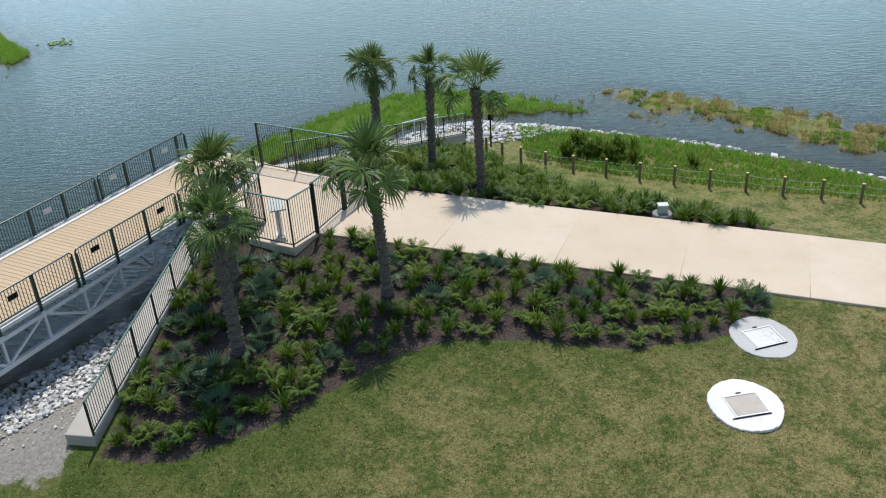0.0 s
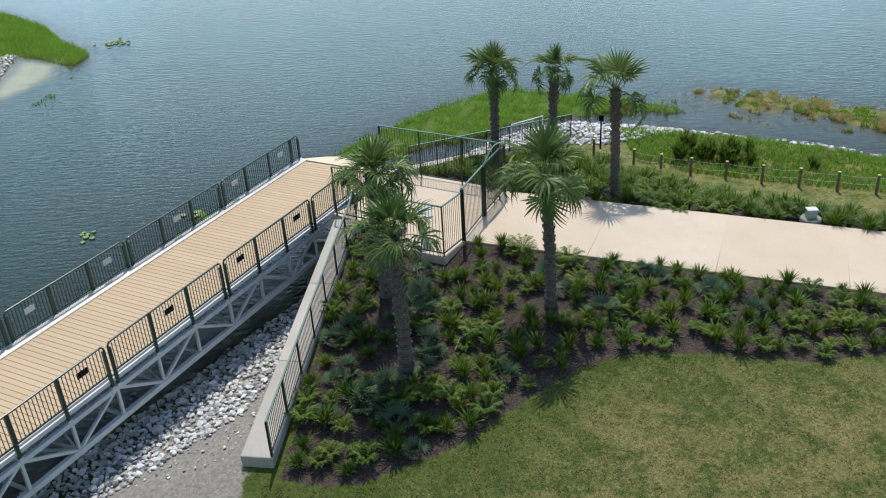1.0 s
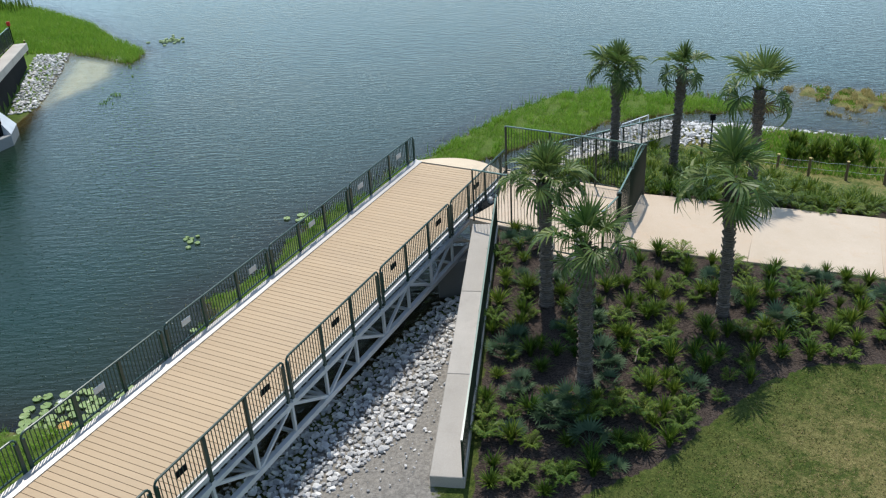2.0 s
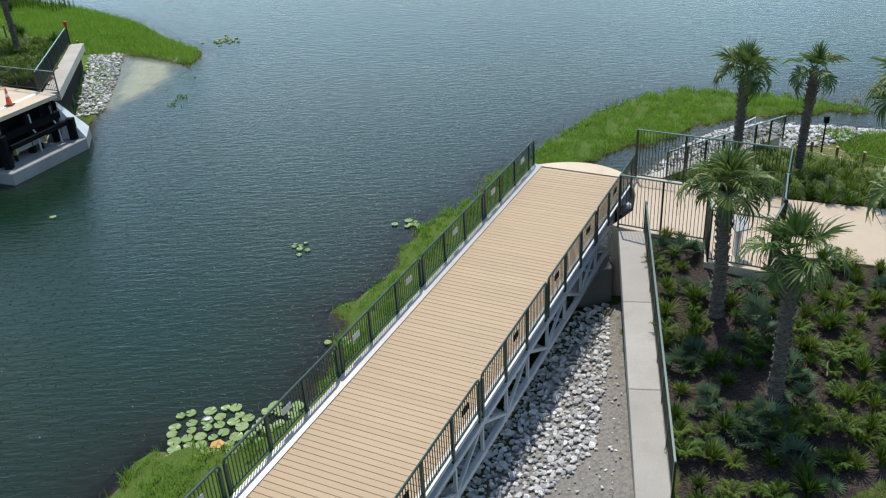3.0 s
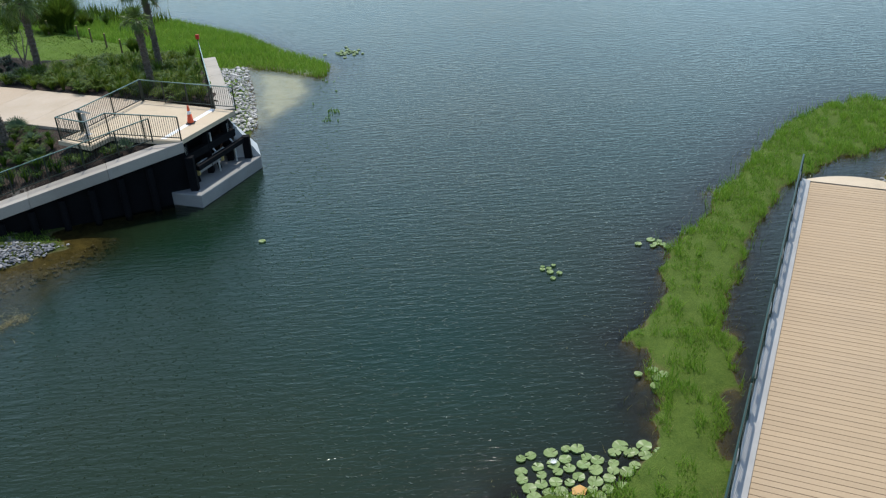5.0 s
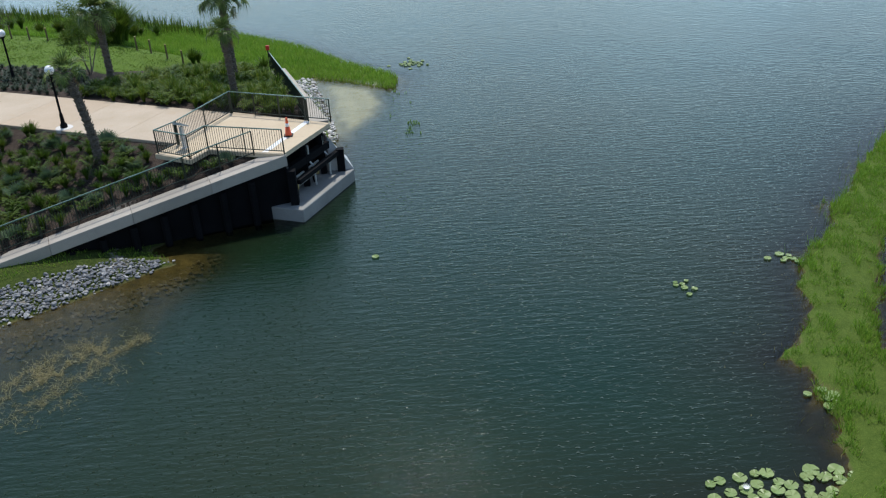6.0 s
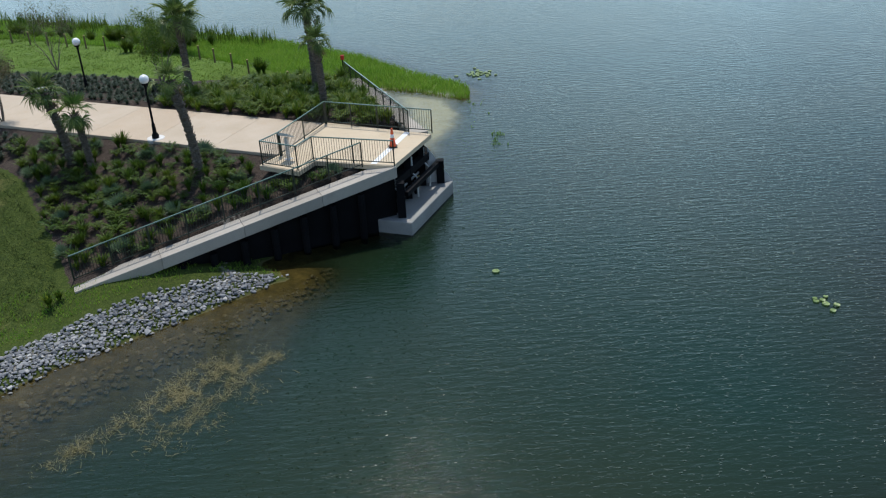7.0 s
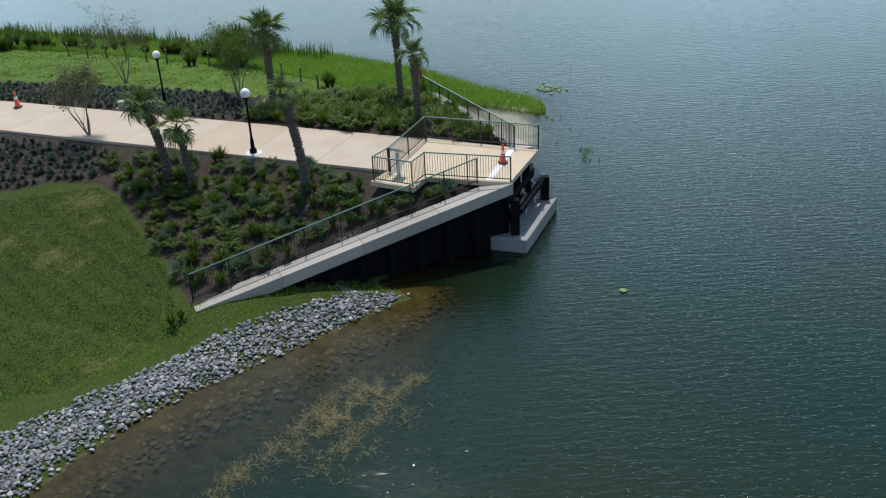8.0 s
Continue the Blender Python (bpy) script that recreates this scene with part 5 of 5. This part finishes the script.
px, py, pz = grow(L_LAWN, 150000, lambda x, y: clump(x, y, -0.9) & (rng.random(len(x)) > 0.6 * worn_spots(x, y)), 0.0)
M_TURF = leaf("turf_blade", [(0.0, (0.009, 0.026, 0.005)), (0.7, (0.022, 0.052, 0.009)), (1.0, (0.058, 0.076, 0.020))], 0.6, 0.35)
blades("lawn_grass", px, py, pz, 0.03, 0.09, 0.03, M_TURF, "thick green mown lawn above the rocks", "grass", 1.2)
SHORE = [(-76, 95.5), (-59, 87.5), (-48.8, 81.5), (-44, 78.5), (-45, 76.5), (-50, 78.8), (-60, 84.5), (-76, 92)]
px, py, pz = grow(SHORE, 16000, lambda x, y: clump(x, y, -0.1, 0.5), 0.0)
blades("reeds", px, py, pz, 0.6, 1.5, 0.07, M_SHRUB, "tall green reeds along the far shore", "grass", 0.35)


# ---- lilies ----
def pad_mesh(seed):
    r = np.random.default_rng(seed)
    v, f = [(0, 0, 0.012)], []
    n = 18
    for i in range(n + 1):
        a = radians(7 + 346 * i / n)
        q = r.uniform(0.94, 1.05)
        v.append((math.cos(a) * q, math.sin(a) * q, 0.012 + r.uniform(0, 0.03)))
        v.append((math.cos(a) * q * 0.98, math.sin(a) * q * 0.98, -0.02))
    for i in range(n):
        f.append((0, 1 + 2 * i, 3 + 2 * i))
        f.append((1 + 2 * i, 2 + 2 * i, 4 + 2 * i, 3 + 2 * i))
    return mesh_of("lily_pad", v, f, M_PAD)


PADS = [pad_mesh(k) for k in range(4)]


def lilies(x, y, rx, ry, n, size, seed):
    r = random.Random(seed)
    placed = []
    tries = 0
    while len(placed) < n and tries < 900:
        tries += 1
        px, py = x + r.gauss(0, rx * 0.55), y + r.gauss(0, ry * 0.55)
        s = size * r.uniform(0.7, 1.15)
        if all(math.hypot(px - a, py - b) > (s + c) * 0.92 for a, b, c in placed):
            placed.append((px, py, s))
            ob = new("lily_pad", PADS[r.randrange(4)])
            ob.matrix_basis = Matrix.LocRotScale((px, py, 0.012 + 0.006 * (len(placed) % 4)), Euler((0, 0, r.uniform(0, 6.28))), (s, s, 1))
            tagged(ob, "round pale green lily pad floating on the water", "lily pad", "lily pads")


lilies(-21.9, 23.45, 1.05, 0.75, 46, 0.18, 1)
lilies(-20.0, 24.3, 0.45, 0.2, 5, 0.2, 2)
lilies(-20.85, 34.3, 0.3, 0.42, 7, 0.12, 3)
lilies(-16.45, 35.8, 0.36, 0.45, 7, 0.15, 4)
lilies(-18.45, 27.4, 0.5, 0.5, 8, 0.16, 5)
lilies(-30.0, 66.2, 0.9, 0.7, 26, 0.13, 8)
lilies(-32.1, 38.65, 0.1, 0.1, 1, 0.16, 6)
bloom = thing("lily_flower", (-22.35, 24.05, 0.02), "white lily flower among the pads", "flower")
sf = Soup()
for i in range(12):
    a = i * 0.5236
    sf.put([(0, 0, 0.02), (0.05 * math.cos(a - 0.3), 0.05 * math.sin(a - 0.3), 0.06), (0.13 * math.cos(a), 0.13 * math.sin(a), 0.12), (0.05 * math.cos(a + 0.3), 0.05 * math.sin(a + 0.3), 0.06)], [(0, 1, 2, 3)])
solid("petals", sf, M_WHITE, bloom)
dead = thing("lily_leaf", (-21.85, 22.95, 0.03), "withered orange-brown lily leaf among the pads", "leaf")
solid("blade", Soup().put([(-0.2, -0.1, 0), (0.1, -0.2, 0.04), (0.22, 0.05, 0.02), (0.05, 0.18, 0.05), (-0.18, 0.1, 0.02)], [(0, 1, 2, 3, 4)]),
      painted("withered_leaf", (0.50, 0.26, 0.06), 0.6), dead)


# ---- lamps, cones, posts and boxes ----
def street_lamp(x, y, z, tall, label):
    t = thing("street_lamp", (x, y, z), label, "lamp", "globe lamps")
    solid("footing", Soup().lathe([(0.42, -0.3), (0.42, 0.06), (0.40, 0.09), (0.0, 0.09)], n=24), M_COVER, t, "pale concrete footing")
    solid("pole", Soup().lathe([(0.17, 0.09), (0.17, 0.22), (0.10, 0.34), (0.085, 0.7), (0.055, 0.85), (0.05, tall - 0.35), (0.075, tall - 0.3), (0.05, tall - 0.22)], n=12), M_DARKSTEEL_SHADE, t)
    solid("collar", Soup().lathe([(0.06, tall - 0.24), (0.14, tall - 0.2), (0.15, tall - 0.12), (0.1, tall - 0.1)], n=14), M_DARKSTEEL_SHADE, t)
    solid("globe", Soup().lathe([(0.22 * math.sin(a) + 0.001, tall + 0.06 - 0.22 * math.cos(a)) for a in np.linspace(0.25, math.pi, 13)], n=22), M_GLOBE, t, "white glass globe", smooth=True)


street_lamp(-46.91, 48.74, 2.88, 2.85, "black lamp post with white globe beside the walk")
street_lamp(-53.07, 58.96, 2.56, 2.8, "black lamp post with white globe beyond the walk")


def cone(x, y, z, tall, label):
    t = thing("traffic_cone", (x, y, z), label, "cone", "traffic cones")
    solid("base", Soup().box((-0.2, -0.2, 0), (0.2, 0.2, 0.045)), M_RUBBER, t, bevel=0.015)
    solid("body", Soup().lathe([(0.155, 0.045), (0.145, 0.09), (0.095, tall * 0.52)], n=18), M_ORANGE, t, smooth=True)
    solid("band", Soup().lathe([(0.096, tall * 0.52), (0.072, tall * 0.7)], n=18), M_WHITE, t, "white reflective band", smooth=True)
    solid("tip", Soup().lathe([(0.073, tall * 0.7), (0.035, tall), (0.02, tall + 0.01)], n=18), M_ORANGE, t, smooth=True)


cone(-35.77, 45.2, 3.0, 0.86, "orange traffic cone with white band on the landing")
cone(-61.1, 58.9, 2.98, 0.86, "orange traffic cone standing on the far walk")


def post(x, y, tall, label, group):
    z = on_ground(x, y)
    t = thing("fence_post", (x, y, z), label, "post", group)
    solid("shaft", Soup().lathe([(0.062, -0.25), (0.06, tall - 0.02), (0.05, tall)], n=10), M_POSTWOOD, t)
    solid("cap", Soup().lathe([(0.066, tall - 0.015), (0.066, tall + 0.012), (0.03, tall + 0.02)], n=10), M_SAWN, t, "pale sawn top")
    return Vector((x, y, z))


def post_line(spots, tall, label, group, wired=True):
    tops = [post(x, y, tall, label, group) for x, y in spots]
    for a, b in zip(tops, tops[1:]) if wired else ():
        w = thing("fence_wire", (0, 0, 0), "thin sagging wire between wooden posts", "wire", group + " wires")
        for k, h in enumerate((0.42, 0.74)):
            pts = [a.lerp(b, f) + Vector((0, 0, h * tall / 0.85 - 0.05 * math.sin(math.pi * f))) for f in (0, 0.25, 0.5, 0.75, 1)]
            solid("strand", Soup().tube(pts, 0.006, 5), M_STEEL, w)


R_POSTS = [(1.25, 39.45), (1.95, 38.5), (2.75, 37.7), (3.8, 37.0)] + [(5.0 + 1.37 * i, 36.6 - 0.535 * i) for i in range(10)]
post_line(R_POSTS, 0.85, "short round wooden fence post on the grass", "right bank posts")
L_POSTS = [(-39.2, 63.9), (-42.3, 64.8), (-45.0, 66.3), (-46.1, 66.8), (-47.4, 67.9), (-48.5, 68.6)] + [(-51.0 - 1.6 * i, 70.0 + 0.82 * i) for i in range(9)]
post_line(L_POSTS, 0.95, "short wooden fence post along the marsh lawn", "left bank posts", False)


def manhole(x, y, r, label, turn, slab, plate):
    z = on_ground(x, y)
    t = thing("manhole_cover", (x, y, z), label, "manhole", "manholes", turn=turn)
    e = 0.9
    up = Vector((on_ground(x - e, y) - on_ground(x + e, y), on_ground(x, y - e) - on_ground(x, y + e), 2 * e)).normalized()
    t.matrix_basis = Matrix.Translation((x, y, z + 0.02)) @ up.to_track_quat('Z', 'Y').to_matrix().to_4x4() @ Matrix.Rotation(turn, 4, 'Z')
    rr = random.Random(int(x * 10))
    rim = [r * (1 + 0.012 * math.sin(5 * k * math.pi / 36 + x) + rr.uniform(-0.014, 0.014)) for k in range(72)]
    ring = [(rim[k] * math.cos(k * math.pi / 36), rim[k] * math.sin(k * math.pi / 36)) for k in range(72)]
    solid("disc", Soup().prism(ring, -0.3, 0.03), slab, t, "round whitewashed concrete slab", bevel=0.012)
    solid("hatch", Soup().box((-0.44, -0.36, 0.02), (0.44, 0.34, 0.042)), plate, t, "dusty steel hatch", bevel=0.006)
    for a, b in (((-0.5, -0.42), (0.5, -0.375)), ((-0.5, 0.355), (0.5, 0.40)), ((-0.5, -0.373), (-0.455, 0.353)), ((0.455, -0.373), (0.5, 0.353))):
        solid("hatch_frame", Soup().box((*a, 0.02), (*b, 0.05)), M_COVER, t)
    solid("hinge_bar", Soup().bar((-0.62, -0.455, 0.045), (0.5, -0.455, 0.045), 0.022, 0.03), M_DARKSTEEL_SHADE, t, "dark hinge bar")
    solid("lock", Soup().box((-0.07, 0.41, 0.03), (0.07, 0.45, 0.06)), M_DARKSTEEL_SHADE, t)


manhole(8.67, 21.85, 0.97, "worn grey-white concrete manhole cover at the bed's edge", -0.32, M_GREYCOVER, M_GREYCOVER)
manhole(7.31, 18.96, 1.0, "bright white concrete manhole cover with hatch in lawn", -0.40, M_COVER, M_HATCH)


def bollard(x, y, z, label):
    t = thing("utility_box", (x, y, z), label, "utility box", "utility boxes")
    solid("ring", Soup().lathe([(0.36, -0.3), (0.36, 0.30), (0.34, 0.34), (0.25, 0.34)], n=24), M_RING, t, "round grey concrete ring")
    solid("lamp_box", Soup().box((-0.17, -0.13, 0.34), (0.17, 0.13, 0.66)), M_BOXGREEN, t, "grey-green metal box", bevel=0.015)
    solid("lid", Soup().box((-0.19, -0.15, 0.66), (0.19, 0.15, 0.69)), M_SIGN, t, bevel=0.006)


bollard(7.25, 29.15, on_ground(7.25, 29.15), "grey-green box on a concrete ring beside the walk")
bollard(-5.6, 33.0, 2.05, "dark green box on a concrete ring behind the fence")
bollard(-55.0, 57.4, on_ground(-55.0, 57.4) - 0.2, "grey box on a concrete ring beyond the walk")


def pedestal(x, y, z, turn, label):
    t = thing("control_pedestal", (x, y, z), label, "pedestal", "control pedestals", turn=turn)
    solid("foot", Soup().box((-0.14, -0.14, 0), (0.14, 0.14, 0.02)), M_STEEL, t)
    solid("column", Soup().box((-0.07, -0.07, 0.02), (0.07, 0.07, 0.98)), M_STEEL, t, bevel=0.01)
    bx = Soup().put([(-0.26, -0.2, 0.95), (0.26, -0.2, 0.95), (0.26, 0.2, 1.12), (-0.26, 0.2, 1.12), (-0.26, -0.2, 1.0), (0.26, -0.2, 1.0), (0.26, 0.2, 1.24), (-0.26, 0.2, 1.24)],
                    [(0, 3, 2, 1), (4, 5, 6, 7), (0, 1, 5, 4), (1, 2, 6, 5), (2, 3, 7, 6), (3, 0, 4, 7)])
    solid("console", bx, M_SIGN, t, "sloped pale console")


pedestal(-6.25, 27.0, 2.85, 0.3, "steel control pedestal with sloped console inside the fence")
pedestal(-40.3, 44.6, 3.0, 2.6, "steel control pedestal with sloped console on the landing")

# white edge line and dark kerb on the left landing
line = solid("edge_line", Soup().prism([(-36.75, 43.35), (-36.5, 43.3), (-34.95, 46.95), (-35.2, 47.05)], 3.0, 3.004), M_WHITE)
tagged(line, "white painted line across the tan landing", "marking", kind="structure")
for x, y, z, label in ((-38.5, 60.9, 1.6, "post with a red marker light at the wall's end"), (1.45, 38.9, 0.9, "thin dark marker post beside the far rocks")):
    t = thing("marker_post", (x, y, z), label, "post")
    solid("pole", Soup().lathe([(0.04, 0), (0.035, 1.35)], n=8), M_DARKSTEEL_SHADE, t)
    solid("marker", Soup().box((-0.11, -0.06, 1.35), (0.11, 0.06, 1.62)), M_RED if "red" in label else M_DARKSTEEL_SHADE, t, "red marker light" if "red" in label else "", bevel=0.01)
pipe = thing("handrail", (0, 0, 0), "white painted pipe handrail beside the far wall", "handrail")
solid("rail", Soup().tube([(-2.6, 38.5, 2.45), (-1.0, 40.5, 2.05)], 0.022, 8), M_WHITE, pipe)
for f in (0.0, 0.33, 0.66, 1.0):
    c = Vector((-2.6, 38.5, 2.45)).lerp(Vector((-1.0, 40.5, 2.05)), f)
    solid("upright", Soup().tube([c, c - Vector((0, 0, 1.1))], 0.022, 8), M_WHITE, pipe)
hose = thing("twig", (-4.9, 22.4, on_ground(-4.9, 22.4) + 0.12), "bent pale twig lying in the shrub bed", "twig")
solid("stem", Soup().tube([(-0.5, -0.5, 0.0), (-0.35, -0.1, 0.12), (0.0, 0.2, 0.2), (0.45, 0.35, 0.22), (0.8, 0.3, 0.15)], 0.02, 6), M_TWIG, hose)

# frame and bearings on the left pier
for y0, x0 in ((43.9, -35.55), (45.4, -34.85)):
    solid("strut", Soup().bar((x0, y0, 0.6), (x0 - 0.5, y0 + 0.5, 2.4), 0.12, 0.12), M_DARKSTEEL_SHADE, pier)
solid("bumper", Soup().bar((-35.35, 43.2, 1.55), (-33.75, 46.6, 1.55), 0.22, 0.22), M_DARKSTEEL_SHADE, pier)
solid("fender_post", Soup().box((-33.85, 46.4, 0.6), (-33.5, 46.75, 1.7)), M_DARKSTEEL_SHADE, pier)
solid("fender_post", Soup().box((-35.75, 42.85, 0.6), (-35.4, 43.2, 2.2)), M_DARKSTEEL_SHADE, pier)
solid("conduit", Soup().tube([(-35.6, 44.2, 1.35), (-34.7, 46.1, 1.35)], 0.05, 8), M_SIGN, pier, "pale conduit pipe")
solid("valve", Soup().lathe([(0.12, 0), (0.14, 0.05), (0.14, 0.22), (0.08, 0.26)], (-36.15, 43.35, 1.75), 12), M_SIGN, pier, "pale round fitting")
solid("splash_wedge", Soup().put([(-33.1, 46.65, 0.6), (-33.5, 48.3, 0.6), (-34.6, 47.6, 2.3), (-34.2, 46.7, 2.3), (-34.3, 46.6, 0.6), (-35.0, 47.6, 0.6)],
                                 [(0, 1, 2, 3), (0, 3, 4), (1, 5, 2), (3, 2, 5, 4), (0, 4, 5, 1)]), M_STEEL, pier, "smooth sloped grey plate")
solid("panel", Soup().bar((-35.55, 43.95, 1.12), (-34.75, 45.6, 1.12), 0.05, 0.30), M_PIER, pier, "pale panel between the posts")
for f in (0.0, 1.0):
    c = Vector((-35.55, 43.95, 1.12)).lerp(Vector((-34.75, 45.6, 1.12)), f)
    solid("panel_clamp", Soup().box((c.x - 0.09, c.y - 0.09, 0.92), (c.x + 0.09, c.y + 0.09, 1.36)), M_SAWN, pier, "dull yellow clamp")
for x, y in ((-35.75, 43.5), (-34.95, 45.15), (-34.35, 46.3)):
    solid("conduit", Soup().tube([(x + 0.16, y - 0.1, 0.6), (x + 0.16, y - 0.1, 1.5), (x - 0.05, y, 1.75), (x - 0.05, y, 2.5)], 0.045, 8), M_SIGN, pier, "pale conduit pipe")
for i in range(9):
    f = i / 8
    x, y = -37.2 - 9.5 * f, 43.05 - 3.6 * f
    solid("pile", Soup().lathe([(0.16, -1.0), (0.16, 2.05 - 1.85 * f)], (x - 0.05, y - 0.62, 0), 8), M_DARKSTEEL_SHADE, pier)


# ---- small trees ----
def tree(x, y, tall, spread_r, leaves, label, sparse):
    z = on_ground(x, y)
    t = thing("tree", (x, y, z - 0.1), label, "tree", "young trees")
    r = random.Random(int(abs(x) * 31 + y))
    wood, tips = Soup(), []

    def grow_limb(p, d, length, rad, level):
        pts, rads = [p], [rad]
        for k in range(4):
            d = (d + Vector((r.uniform(-0.2, 0.2), r.uniform(-0.2, 0.2), r.uniform(-0.02, 0.14)))).normalized()
            pts.append(pts[-1] + d * length / 4)
            rads.append(rad * (1 - 0.17 * (k + 1)))
        wood.tube(pts, rads, 5)
        if level <= 1:
            tips.append(pts[-1])
            tips.append(pts[-2])
        if level == 0:
            return
        for k in range(3):
            nd = (d + Vector((r.uniform(-0.8, 0.8), r.uniform(-0.8, 0.8), r.uniform(0.0, 0.5)))).normalized()
            grow_limb(pts[r.choice((2, 3, 4))], nd, length * r.uniform(0.55, 0.8), rads[-1] * 0.9, level - 1)

    for k in range(4):
        a = k * 1.57 + r.uniform(-0.4, 0.4)
        grow_limb(Vector((0, 0, 0)), Vector((math.cos(a) * 0.32, math.sin(a) * 0.32, 1)).normalized(), tall * 0.42, 0.05, 3)
    solid("trunk", wood, M_TWIG, t)
    v, f = [], []
    for n in range(leaves):
        c = r.choice(tips) + Vector((r.gauss(0, 0.16), r.gauss(0, 0.16), r.gauss(0, 0.12)))
        a, b = Vector((r.gauss(0, 1), r.gauss(0, 1), r.gauss(0, 1))).normalized(), Vector((r.gauss(0, 1), r.gauss(0, 1), r.gauss(0, 1))).normalized()
        s = r.uniform(0.03, 0.065)
        o = len(v)
        v += [c - a * s, c + b * s * 0.5, c + a * s, c - b * s * 0.5]
        f.append((o, o + 1, o + 2, o + 3))
    part("crown", mesh_of("crown", [tuple(q) for q in v], f, M_SHRUB if not sparse else M_CROWN), M_SHRUB, t)


M_CROWN = leaf("crape_leaf", [(0.0, (0.05, 0.07, 0.03)), (0.6, (0.10, 0.12, 0.05)), (1.0, (0.20, 0.15, 0.09))], 0.5, 0.3)
tree(-55.6, 53.1, 4.0, 1.0, 6000, "small multi-stemmed young tree with thin leaves by the walk", True)
tree(-56.8, 65.2, 5.0, 1.2, 3000, "nearly bare multi-stemmed tree on the lawn", True)
tree(-49.2, 60.5, 5.0, 1.1, 11000, "leafy multi-stemmed young tree beyond the walk", False)
REEDY = [leafy_clump(300, 1.1, 1.25, 0.045) for _ in range(3)]
for spot, n in (((-65.8, 81), 5), ((-62.5, 80.5), 5), ((-57.5, 79.8), 7), ((-54.5, 78.8), 6), ((-69.5, 81), 6), ((-52.0, 77.5), 5)):
    rows = [(spot[0] + rng.normal(0, 1.5), spot[1] + rng.normal(0, 0.7), on_ground(*spot) - 0.05, rng.uniform(0, 6.28), rng.uniform(0.5, 0.95), k) for k in range(n + 3)]
    merge("tall_bush", REEDY, rows, M_SHRUB, "tall dark green waterside bush on the far shore", "bush")
for x, y, s in ((-44.4, 66.6, 0.75), (-41.6, 64.2, 0.5), (-42.6, 64.6, 0.4), (-54.0, 71.0, 0.7), (-51.0, 69.5, 0.6)):
    merge("bush", REEDY, [(x, y, on_ground(x, y) - 0.05, x, s, 0), (x + 0.3, y + 0.2, on_ground(x, y) - 0.05, y, s * 0.8, 1)], M_SHRUB, "upright leafy bush on the marsh lawn", "bush")
merge("bush", BUSH, [(-48.9, 37.6, on_ground(-48.9, 37.6) - 0.05, 0.4, 0.75, 0), (-48.6, 37.9, on_ground(-48.6, 37.9) - 0.05, 2.0, 0.6, 1)], M_SHRUB, "dark grass clump at the wall's end", "bush")
rows = [(-51.0 + rng.normal(0, 0.7), 72.3 + rng.normal(0, 0.6), on_ground(-51.0, 72.3) - 0.05, rng.uniform(0, 6.28), rng.uniform(1.3, 2.1), k) for k in range(12)]
merge("tall_bush", REEDY + BUSH, rows, M_SHRUB, "large dark rounded bush on the far lawn", "bush")
